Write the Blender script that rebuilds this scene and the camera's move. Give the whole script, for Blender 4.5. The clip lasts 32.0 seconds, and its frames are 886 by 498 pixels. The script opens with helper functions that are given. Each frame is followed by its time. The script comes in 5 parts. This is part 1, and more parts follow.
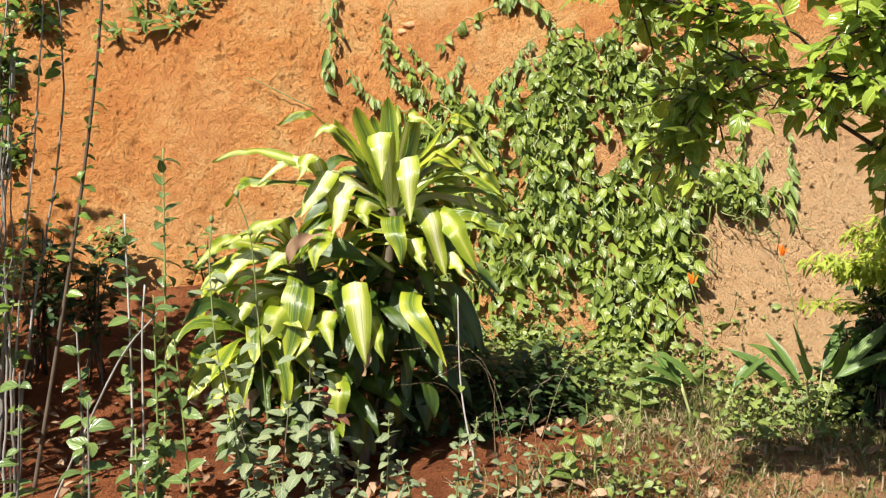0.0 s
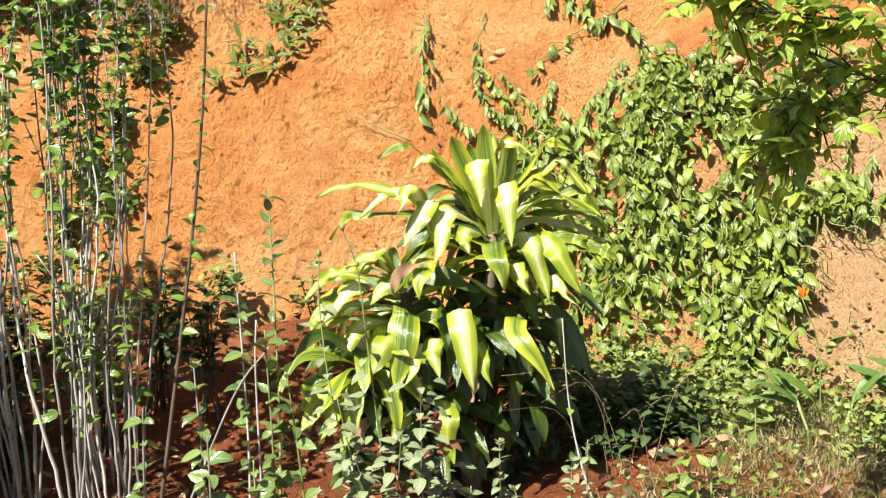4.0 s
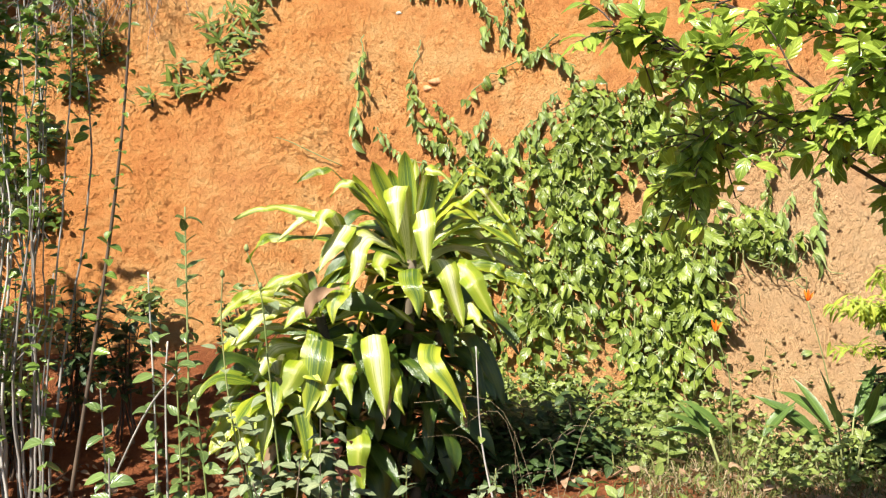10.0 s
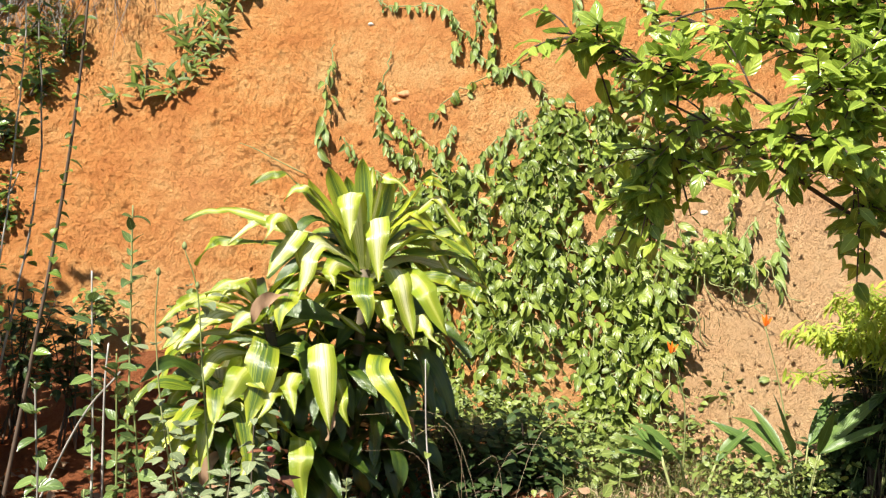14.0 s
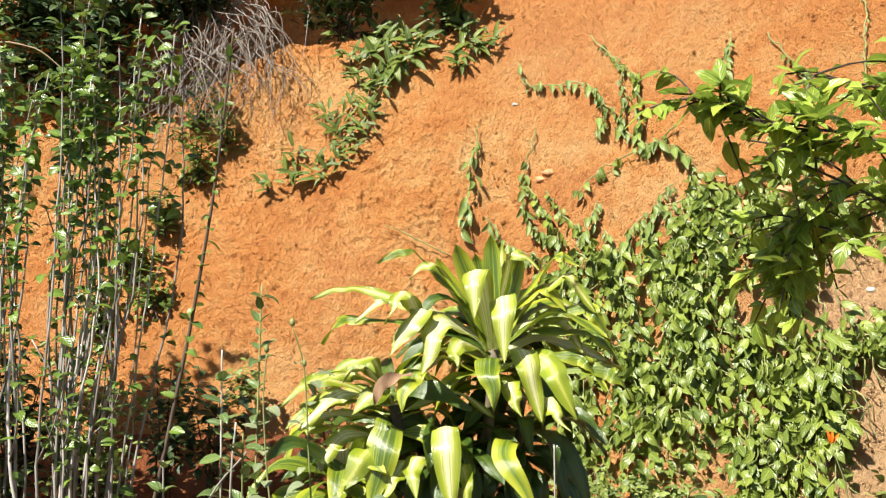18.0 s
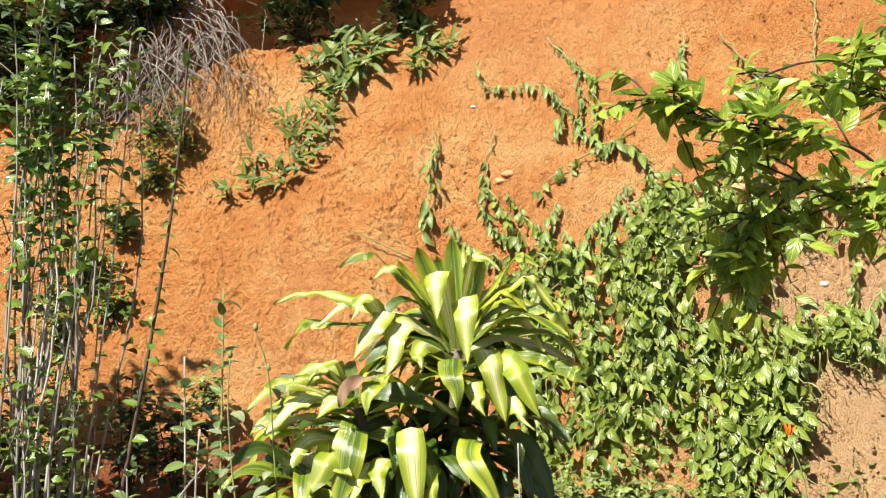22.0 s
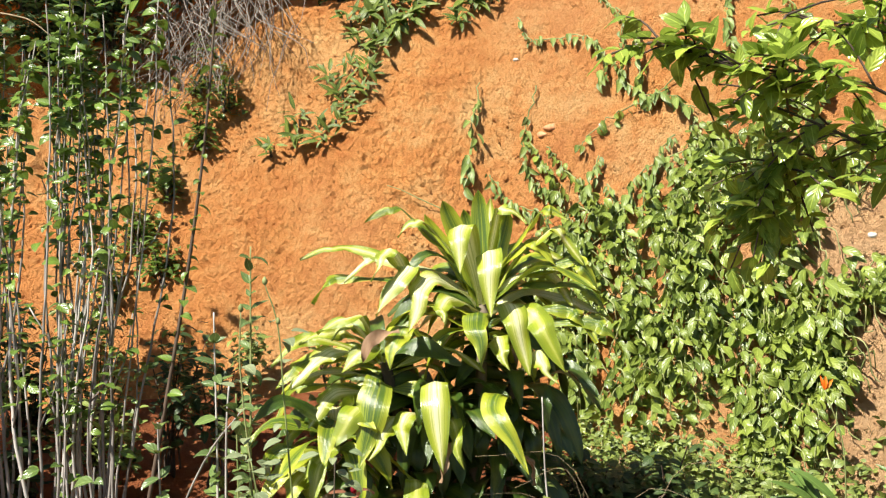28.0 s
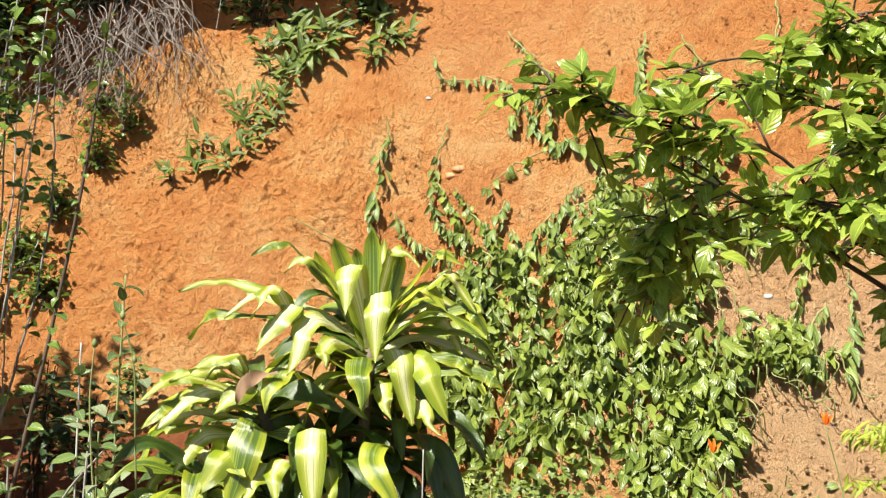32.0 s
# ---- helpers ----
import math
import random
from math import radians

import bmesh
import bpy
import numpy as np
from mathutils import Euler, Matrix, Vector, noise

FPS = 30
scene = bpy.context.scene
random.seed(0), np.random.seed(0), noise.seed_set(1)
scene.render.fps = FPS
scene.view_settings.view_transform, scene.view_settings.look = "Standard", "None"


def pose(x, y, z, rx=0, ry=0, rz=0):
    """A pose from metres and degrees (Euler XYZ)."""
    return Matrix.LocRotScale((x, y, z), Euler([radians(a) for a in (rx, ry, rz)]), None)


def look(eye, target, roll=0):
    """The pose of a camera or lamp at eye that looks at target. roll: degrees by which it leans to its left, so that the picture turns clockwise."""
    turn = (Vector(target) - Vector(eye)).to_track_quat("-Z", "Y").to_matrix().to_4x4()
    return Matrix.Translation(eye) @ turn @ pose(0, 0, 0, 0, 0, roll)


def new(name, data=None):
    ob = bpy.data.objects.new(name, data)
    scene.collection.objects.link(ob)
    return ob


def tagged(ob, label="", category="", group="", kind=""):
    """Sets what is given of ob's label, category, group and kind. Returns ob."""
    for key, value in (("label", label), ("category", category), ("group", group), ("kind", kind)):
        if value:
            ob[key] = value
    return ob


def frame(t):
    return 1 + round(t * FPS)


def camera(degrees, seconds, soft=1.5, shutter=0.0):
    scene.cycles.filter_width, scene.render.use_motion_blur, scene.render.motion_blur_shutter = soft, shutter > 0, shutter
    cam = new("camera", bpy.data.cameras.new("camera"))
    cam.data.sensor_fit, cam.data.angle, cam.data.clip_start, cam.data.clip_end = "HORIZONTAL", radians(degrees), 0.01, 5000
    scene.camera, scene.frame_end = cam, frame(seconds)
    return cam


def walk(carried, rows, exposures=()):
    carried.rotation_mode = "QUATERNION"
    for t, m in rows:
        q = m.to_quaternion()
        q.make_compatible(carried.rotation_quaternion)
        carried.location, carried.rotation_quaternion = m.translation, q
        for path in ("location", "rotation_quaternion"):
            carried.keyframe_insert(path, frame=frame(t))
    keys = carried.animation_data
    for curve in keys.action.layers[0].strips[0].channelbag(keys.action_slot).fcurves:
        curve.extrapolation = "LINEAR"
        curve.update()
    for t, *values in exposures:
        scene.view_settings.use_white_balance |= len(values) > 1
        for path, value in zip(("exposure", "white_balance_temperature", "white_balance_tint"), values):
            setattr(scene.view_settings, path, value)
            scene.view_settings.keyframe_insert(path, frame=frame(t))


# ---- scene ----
cam = camera(48.13, 32.0, soft=1.25)
# seconds, place in metres, yaw, pitch and lean in degrees
PATH = [
    (0, -0.266, -0.107, 1.645, -6.51, -4.27, 0.04),
    (0.5, -0.289, -0.120, 1.656, -2.20, -3.69, 1.95),
    (1, -0.312, -0.133, 1.655, 1.82, -2.18, 2.31),
    (1.5, -0.316, -0.139, 1.653, 3.05, -2.78, 3.43),
    (2, -0.296, -0.129, 1.652, 3.47, -3.09, 2.68),
    (2.5, -0.299, -0.136, 1.647, 0.67, -2.84, 3.25),
    (3, -0.295, -0.137, 1.645, -0.21, -2.51, 3.19),
    (3.5, -0.288, -0.134, 1.644, -0.71, -2.75, 3.10),
    (5.5, -0.270, -0.141, 1.640, -2.25, -1.61, 1.66),
    (6, -0.226, -0.124, 1.639, -3.98, -2.70, 1.34),
    (6.5, -0.190, -0.137, 1.627, -3.63, -2.47, 1.00),
    (7, -0.155, -0.154, 1.636, -4.27, -1.28, -0.18),
    (7.5, -0.156, -0.138, 1.621, -5.05, -2.11, 0.36),
    (8, -0.166, -0.138, 1.620, -2.80, -2.64, -1.24),
    (8.5, -0.170, -0.142, 1.617, -1.63, -2.80, -1.01),
    (9, -0.162, -0.139, 1.618, -3.01, -2.77, 0.81),
    (9.5, -0.157, -0.146, 1.620, -3.78, -1.53, 1.64),
    (10, -0.150, -0.143, 1.628, -3.95, -1.04, 1.35),
    (10.5, -0.144, -0.152, 1.627, -5.35, -0.22, 1.54),
    (11, -0.125, -0.142, 1.626, -6.35, 0.02, 1.43),
    (11.5, -0.119, -0.145, 1.623, -5.99, -0.16, 1.16),
    (12, -0.111, -0.146, 1.607, -7.02, -0.91, -0.23),
    (12.5, -0.103, -0.137, 1.602, -8.29, 0.12, 0.01),
    (13, -0.104, -0.144, 1.607, -6.02, 0.08, -0.25),
    (13.5, -0.093, -0.120, 1.596, -5.82, 0.07, -0.44),
    (15.5, 0.102, 0.081, 1.565, -3.33, 2.89, -2.35),
    (16, 0.120, 0.071, 1.561, -1.49, 4.39, -1.07),
    (16.5, 0.122, 0.083, 1.568, 1.28, 3.47, -0.95),
    (17, 0.108, 0.066, 1.556, 3.70, 3.57, 0.23),
    (17.5, 0.112, 0.088, 1.564, 6.67, 5.24, -0.72),
    (18, 0.114, 0.081, 1.562, 4.26, 4.88, -0.84),
    (18.5, 0.113, 0.082, 1.562, 2.39, 4.49, -0.53),
    (19, 0.115, 0.087, 1.564, 2.81, 4.93, -0.48),
    (19.5, 0.117, 0.078, 1.561, 1.81, 4.44, -0.34),
    (20, 0.120, 0.081, 1.565, -0.03, 4.45, -0.34),
    (20.5, 0.119, 0.077, 1.562, 0.56, 4.55, -0.50),
    (21, 0.116, 0.064, 1.559, 0.66, 4.81, -0.41),
    (21.5, 0.114, 0.059, 1.561, 1.39, 5.46, 0.48),
    (22, 0.114, 0.054, 1.558, 2.00, 5.04, 0.38),
    (22.5, 0.116, 0.065, 1.560, 1.14, 4.79, 0.31),
    (23, 0.114, 0.065, 1.560, 1.09, 4.46, 0.18),
    (23.5, 0.116, 0.064, 1.566, 1.81, 6.21, -0.82),
    (24, 0.118, 0.073, 1.564, 1.11, 5.76, -0.56),
    (24.5, 0.118, 0.064, 1.559, 0.69, 5.81, -0.44),
    (26.5, 0.298, 0.106, 1.560, 1.10, 4.67, 0.43),
    (27, 0.290, 0.097, 1.563, 3.42, 4.09, 0.96),
    (27.5, 0.285, 0.088, 1.554, 7.86, 4.57, 1.07),
    (28, 0.280, 0.103, 1.540, 5.78, 2.67, 0.73),
    (28.5, 0.238, 0.194, 1.537, 3.72, 0.60, -0.88),
    (29, 0.179, 0.261, 1.552, -0.07, -0.91, -1.92),
    (29.5, 0.204, 0.272, 1.546, 1.22, 0.50, -2.57),
    (30, 0.257, 0.286, 1.576, -0.43, 2.57, -1.66),
    (30.5, 0.308, 0.282, 1.571, -2.10, 3.43, -1.37),
    (31, 0.345, 0.262, 1.573, -2.32, 4.78, -1.88),
    (31.5, 0.379, 0.254, 1.568, 2.90, 3.19, -2.42),
    (32, 0.372, 0.268, 1.574, 0.95, 4.83, -2.16),
]
walk(cam, [(t, pose(x, y, z, 90, 0, yaw) @ pose(0, 0, 0, pitch, 0, 0) @ pose(0, 0, 0, 0, 0, -roll)) for t, x, y, z, yaw, pitch, roll in PATH],
     exposures=[(0, 0.98), (1, 1.28), (3, 1.32), (6, 1.23), (12, 1.19), (16, 1.12), (22, 1.12), (32, 1.09)])

# ---------------------------------------------------------------- sky and sun
SUN_EL, SUN_AZ = 51.0, 223.0          # azimuth clockwise from +y
world = bpy.data.worlds.new("sky")
scene.world = world
world.use_nodes = True
nt = world.node_tree
sky = nt.nodes.new("ShaderNodeTexSky")
sky.sky_type = 'NISHITA'
sky.sun_disc = False
sky.sun_elevation, sky.sun_rotation = radians(SUN_EL), radians(SUN_AZ)
nt.links.new(sky.outputs[0], nt.nodes["Background"].inputs[0])
nt.nodes["Background"].inputs[1].default_value = 0.05
sun = new("sun", bpy.data.lights.new("sun", "SUN"))
sun.data.energy, sun.data.angle, sun.data.color = 5.0, radians(0.53), (1.0, 0.94, 0.84)
sun_dir = Vector((math.sin(radians(SUN_AZ)) * math.cos(radians(SUN_EL)), math.cos(radians(SUN_AZ)) * math.cos(radians(SUN_EL)), math.sin(radians(SUN_EL))))
sun.matrix_world = look(sun_dir * 30, (0, 0, 0))


# ---------------------------------------------------------------- materials
def nodes_of(m):
    m.use_nodes = True
    return m.node_tree.nodes, m.node_tree.links, m.node_tree.nodes["Principled BSDF"]


def ramp(n, l, src, stops):
    r = n.new("ShaderNodeValToRGB")
    while len(r.color_ramp.elements) < len(stops):
        r.color_ramp.elements.new(0.5)
    for e, (p, c) in zip(r.color_ramp.elements, stops):
        e.position, e.color = p, (*c, 1)
    l.new(src, r.inputs[0])
    return r.outputs[0]


def noise_tex(n, l, vec, scale, detail=5, rough=0.6):
    t = n.new("ShaderNodeTexNoise")
    t.inputs["Scale"].default_value, t.inputs["Detail"].default_value, t.inputs["Roughness"].default_value = scale, detail, rough
    l.new(vec, t.inputs["Vector"])
    return t.outputs["Fac"]


def math_node(n, l, op, a, b=None):
    q = n.new("ShaderNodeMath")
    q.operation = op
    for i, v in enumerate((a, b)):
        if v is None:
            continue
        if isinstance(v, (int, float)):
            q.inputs[i].default_value = v
        else:
            l.new(v, q.inputs[i])
    return q.outputs[0]


def mix_col(n, l, fac, a, b, mode="MIX"):
    q = n.new("ShaderNodeMix")
    q.data_type, q.blend_type = "RGBA", mode
    for i, v in ((0, fac), (6, a), (7, b)):
        if isinstance(v, (int, float)):
            q.inputs[i].default_value = v
        elif isinstance(v, tuple):
            q.inputs[i].default_value = (*v, 1)
        else:
            l.new(v, q.inputs[i])
    return q.outputs[2]


def bump(n, l, b, height, strength, dist):
    q = n.new("ShaderNodeBump")
    q.inputs["Strength"].default_value, q.inputs["Distance"].default_value = strength, dist
    l.new(height, q.inputs["Height"])
    l.new(q.outputs[0], b.inputs["Normal"])


def vary(n, l):
    """A number from 0 to 1 that differs from piece to piece."""
    o, g = n.new("ShaderNodeObjectInfo"), n.new("ShaderNodeNewGeometry")
    return math_node(n, l, "FRACT", math_node(n, l, "ADD", o.outputs["Random"], g.outputs["Random Per Island"]))


def stretched(n, l, sx, sy, sz):
    c, m = n.new("ShaderNodeTexCoord"), n.new("ShaderNodeMapping")
    m.inputs["Scale"].default_value = (sx, sy, sz)
    l.new(c.outputs["Object"], m.inputs["Vector"])
    return m.outputs[0]


def earth_mat(name, dark, mid, pale, pale_amount=0.0, streaks=0.5, sandy=0.75):
    m = bpy.data.materials.new(name)
    n, l, b = nodes_of(m)
    p = stretched(n, l, 1, 1, 1)
    big = noise_tex(n, l, p, 0.9, 4)
    small = noise_tex(n, l, p, 9, 8, 0.7)
    run = noise_tex(n, l, stretched(n, l, 4, 2, 1.4), 2.2, 6, 0.65)
    patchy = noise_tex(n, l, p, 2.6, 6, 0.65)
    f = math_node(n, l, "ADD", math_node(n, l, "MULTIPLY", big, 0.36), math_node(n, l, "MULTIPLY", small, 0.28))
    f = math_node(n, l, "ADD", f, math_node(n, l, "MULTIPLY", patchy, 0.28))
    f = math_node(n, l, "ADD", f, math_node(n, l, "MULTIPLY", run, 0.16 * streaks))
    col = ramp(n, l, f, [(0.36, dark), (0.48, mid), (0.58, pale)])
    grain = ramp(n, l, noise_tex(n, l, p, 70, 4, 0.7), [(0.34, (0.78, 0.70, 0.62)), (0.60, (1.0, 1.0, 1.0))])
    col = mix_col(n, l, 1.0, col, grain, "MULTIPLY")
    # paler, sandier soil in places
    spread = ramp(n, l, noise_tex(n, l, p, 0.55, 3), [(0.45 - pale_amount, (0, 0, 0)), (0.75 - pale_amount, (1, 1, 1))])
    col = mix_col(n, l, spread, col, mix_col(n, l, 0.35, col, (0.64, 0.36, 0.18)))
    # redder layers towards the top and one end of the bank
    axes = n.new("ShaderNodeSeparateXYZ")
    l.new(p, axes.inputs[0])
    wobble = math_node(n, l, "MULTIPLY", math_node(n, l, "SUBTRACT", noise_tex(n, l, p, 1.6, 5), 0.5), 0.7)
    upper = ramp(n, l, math_node(n, l, "ADD", math_node(n, l, "ADD", math_node(n, l, "MULTIPLY", axes.outputs[2], 0.22), math_node(n, l, "MULTIPLY", axes.outputs[0], 0.05)), wobble), [(0.62, (0, 0, 0)), (0.90, (1, 1, 1))])
    sideways = ramp(n, l, math_node(n, l, "ADD", math_node(n, l, "MULTIPLY", axes.outputs[0], -0.3), wobble), [(0.22, (0, 0, 0)), (0.60, (1, 1, 1))])
    redder = math_node(n, l, "MULTIPLY", math_node(n, l, "MAXIMUM", upper, sideways), 0.42)
    col = mix_col(n, l, redder, col, mix_col(n, l, small, dark, tuple(c * 0.9 for c in mid)))
    # the sandy seam low on one side of the bank
    sep = n.new("ShaderNodeSeparateXYZ")
    l.new(p, sep.inputs[0])
    edge = math_node(n, l, "ADD", sep.outputs[0], math_node(n, l, "MULTIPLY", big, 1.2))
    seam = math_node(n, l, "MULTIPLY", ramp(n, l, math_node(n, l, "MULTIPLY", edge, 0.25), [(0.41, (0, 0, 0)), (0.62, (1, 1, 1))]),
                     ramp(n, l, math_node(n, l, "MULTIPLY", sep.outputs[2], 0.25), [(0.45, (1, 1, 1)), (0.68, (0, 0, 0))]))
    col = mix_col(n, l, math_node(n, l, "MULTIPLY", seam, sandy), col, mix_col(n, l, small, (0.66, 0.40, 0.20), (0.86, 0.62, 0.37)))
    # near ground out of view, darkened like grass to cut bounced light
    bounce_cut = ramp(n, l, math_node(n, l, "ADD", math_node(n, l, "MULTIPLY", sep.outputs[1], 0.25), math_node(n, l, "MULTIPLY", math_node(n, l, "SUBTRACT", big, 0.5), 0.9)), [(0.40, (1, 1, 1)), (0.60, (0, 0, 0))])
    col = mix_col(n, l, bounce_cut, col, mix_col(n, l, small, (0.04, 0.055, 0.02), (0.09, 0.11, 0.04)))
    # crumbs: small dark pits and light grit
    vor = n.new("ShaderNodeTexVoronoi")
    vor.inputs["Scale"].default_value = 60
    l.new(p, vor.inputs["Vector"])
    grit = ramp(n, l, vor.outputs["Distance"], [(0.0, (1, 1, 1)), (0.12, (0, 0, 0))])
    col = mix_col(n, l, math_node(n, l, "MULTIPLY", grit, 0.25), col, (0.62, 0.42, 0.26))
    l.new(col, b.inputs["Base Color"])
    b.inputs["Roughness"].default_value = 0.95
    b.inputs["Specular IOR Level"].default_value = 0.15
    h = math_node(n, l, "ADD", noise_tex(n, l, stretched(n, l, 1, 1, 0.9), 44, 9, 0.78), math_node(n, l, "MULTIPLY", noise_tex(n, l, stretched(n, l, 5, 3, 3), 6, 6), 0.35))
    h = math_node(n, l, "ADD", h, math_node(n, l, "MULTIPLY", noise_tex(n, l, stretched(n, l, 1, 1, 0.6), 19, 5, 0.65), 1.0))
    cell = n.new("ShaderNodeTexVoronoi")
    cell.inputs["Scale"].default_value = 75
    l.new(stretched(n, l, 1, 1, 0.9), cell.inputs["Vector"])
    h = math_node(n, l, "ADD", h, math_node(n, l, "MULTIPLY", cell.outputs["Distance"], -0.15))
    bump(n, l, b, h, 1.0, 0.080)
    return m


def leaf_mat(name, young, old, rough=0.38, trans=0.3, spec=0.5, veins=26):
    m = bpy.data.materials.new(name)
    n, l, b = nodes_of(m)
    uv = n.new("ShaderNodeTexCoord").outputs["UV"]
    sep = n.new("ShaderNodeSeparateXYZ")
    l.new(uv, sep.inputs[0])
    off = math_node(n, l, "ABSOLUTE", math_node(n, l, "SUBTRACT", sep.outputs[0], 0.5))
    col = ramp(n, l, vary(n, l), [(0.0, old), (0.55, tuple((a + c) / 2 for a, c in zip(old, young))), (1.0, young)])
    blot = noise_tex(n, l, stretched(n, l, 1, 1, 1), 30, 3)
    col = mix_col(n, l, math_node(n, l, "MULTIPLY", blot, 0.35), col, tuple(min(1, a * 1.8) for a in young))
    rib = ramp(n, l, off, [(0.0, (1, 1, 1)), (0.05, (0, 0, 0))])
    col = mix_col(n, l, math_node(n, l, "MULTIPLY", rib, 0.5), col, tuple(min(1, a * 2.2 + 0.03) for a in young))
    l.new(col, b.inputs["Base Color"])
    b.inputs["Roughness"].default_value, b.inputs["Specular IOR Level"].default_value = rough, spec
    slant = math_node(n, l, "SUBTRACT", math_node(n, l, "MULTIPLY", sep.outputs[1], veins), math_node(n, l, "MULTIPLY", off, veins * 0.8))
    bump(n, l, b, math_node(n, l, "ADD", math_node(n, l, "SINE", slant), math_node(n, l, "MULTIPLY", blot, 1.5)), 0.25, 0.004)
    thin(m, n, l, b, col, trans)
    return m


def thin(m, n, l, b, col, trans):
    t, s = n.new("ShaderNodeBsdfTranslucent"), n.new("ShaderNodeMixShader")
    l.new(col, t.inputs[0])
    s.inputs[0].default_value = trans
    l.new(b.outputs[0], s.inputs[1])
    l.new(t.outputs[0], s.inputs[2])
    l.new(s.outputs[0], n["Material Output"].inputs[0])


def striped_mat(name, tones, shift):
    """Corn-plant leaf: a broad yellow band between green margins, with fine lengthwise streaks."""
    m = bpy.data.materials.new(name)
    n, l, b = nodes_of(m)
    uv = n.new("ShaderNodeTexCoord").outputs["UV"]
    sep = n.new("ShaderNodeSeparateXYZ")
    l.new(uv, sep.inputs[0])
    mp = n.new("ShaderNodeMapping")
    mp.inputs["Scale"].default_value = (34, 1.0, 1)
    l.new(uv, mp.inputs["Vector"])
    streak = noise_tex(n, l, mp.outputs[0], 1.0, 4, 0.6)
    v = vary(n, l)
    off = math_node(n, l, "ABSOLUTE", math_node(n, l, "SUBTRACT", sep.outputs[0], 0.5))
    edge = math_node(n, l, "ADD", off, math_node(n, l, "MULTIPLY", math_node(n, l, "SUBTRACT", streak, 0.5), 0.44))
    edge = math_node(n, l, "ADD", edge, math_node(n, l, "MULTIPLY", math_node(n, l, "SUBTRACT", v, shift), 0.42))
    edge = math_node(n, l, "ADD", edge, math_node(n, l, "MULTIPLY", math_node(n, l, "SUBTRACT", sep.outputs[1], 0.6), 0.22))
    col = ramp(n, l, edge, tones)
    mq = n.new("ShaderNodeMapping")
    mq.inputs["Scale"].default_value = (16, 0.7, 1)
    l.new(uv, mq.inputs["Vector"])
    lines = ramp(n, l, noise_tex(n, l, mq.outputs[0], 1.3, 3, 0.5), [(0.48, (0, 0, 0)), (0.56, (1, 1, 1))])
    col = mix_col(n, l, math_node(n, l, "MULTIPLY", lines, 0.6), col, tuple(0.5 * (a + c) for a, c in zip(tones[2][1], tones[3][1])))
    l.new(col, b.inputs["Base Color"])
    b.inputs["Roughness"].default_value, b.inputs["Specular IOR Level"].default_value = 0.30, 0.8
    bump(n, l, b, streak, 0.5, 0.006)
    thin(m, n, l, b, col, 0.20)
    return m


def plain_mat(name, a, c, scale=30, rough=0.85, trans=0.0, spec=0.3):
    m = bpy.data.materials.new(name)
    n, l, b = nodes_of(m)
    f = math_node(n, l, "ADD", math_node(n, l, "MULTIPLY", noise_tex(n, l, stretched(n, l, 1, 1, 0.35), scale, 5), 0.7), math_node(n, l, "MULTIPLY", vary(n, l), 0.3))
    col = ramp(n, l, f, [(0.3, a), (0.7, c)])
    l.new(col, b.inputs["Base Color"])
    b.inputs["Roughness"].default_value, b.inputs["Specular IOR Level"].default_value = rough, spec
    bump(n, l, b, f, 0.5, 0.004)
    if trans:
        thin(m, n, l, b, col, trans)
    return m


EARTH = earth_mat("orange_earth", (0.62, 0.205, 0.058), (0.84, 0.378, 0.120), (0.94, 0.58, 0.245), 0.0)
SOIL = earth_mat("red_soil", (0.22, 0.066, 0.026), (0.42, 0.145, 0.055), (0.58, 0.25, 0.11), -0.15, 0.2, 0.35)
# cream band of the leaf, its middle whitened further to stand for sun glare
STRIPED = striped_mat("striped_leaf", [(0.02, (0.74, 0.74, 0.42)), (0.16, (0.56, 0.58, 0.150)), (0.28, (0.34, 0.39, 0.026)), (0.44, (0.20, 0.27, 0.016))], 0.58)
STRIPED_GREEN = striped_mat("green_striped_leaf", [(0.02, (0.070, 0.130, 0.015)), (0.16, (0.10, 0.175, 0.016)), (0.32, (0.29, 0.34, 0.022)), (0.46, (0.42, 0.46, 0.036))], 0.5)
# darker copy of the striped leaf, shade of the plant's inside put into colour
SHADED_STRIPED = striped_mat("shaded_striped_leaf", [(0.02, (0.10, 0.15, 0.018)), (0.14, (0.050, 0.095, 0.012)), (0.30, (0.035, 0.075, 0.010)), (0.44, (0.07, 0.12, 0.014))], 0.5)
VINE_LEAF = leaf_mat("vine_leaf", (0.220, 0.275, 0.044), (0.040, 0.078, 0.017), 0.34, 0.20)
GREY_VINE = leaf_mat("dusty_vine_leaf", (0.200, 0.260, 0.060), (0.080, 0.130, 0.032), 0.40, 0.2)
TREE_LEAF = leaf_mat("tree_leaf", (0.340, 0.420, 0.060), (0.100, 0.180, 0.028), 0.26, 0.34, 0.6)
SHRUB_LEAF = leaf_mat("shrub_leaf", (0.150, 0.235, 0.034), (0.036, 0.068, 0.020), 0.28, 0.24)
SAPLING_LEAF = leaf_mat("sapling_leaf", (0.150, 0.215, 0.060), (0.050, 0.085, 0.034), 0.27, 0.18)
GREY_LEAF = leaf_mat("grey_leaf", (0.208, 0.240, 0.120), (0.096, 0.136, 0.060), 0.6, 0.15)
EPI_LEAF = leaf_mat("strap_leaf", (0.155, 0.200, 0.032), (0.040, 0.074, 0.016), 0.42, 0.22, 0.35)
FERN_LEAF = leaf_mat("fern_leaf", (0.420, 0.470, 0.055), (0.220, 0.320, 0.036), 0.45, 0.4)
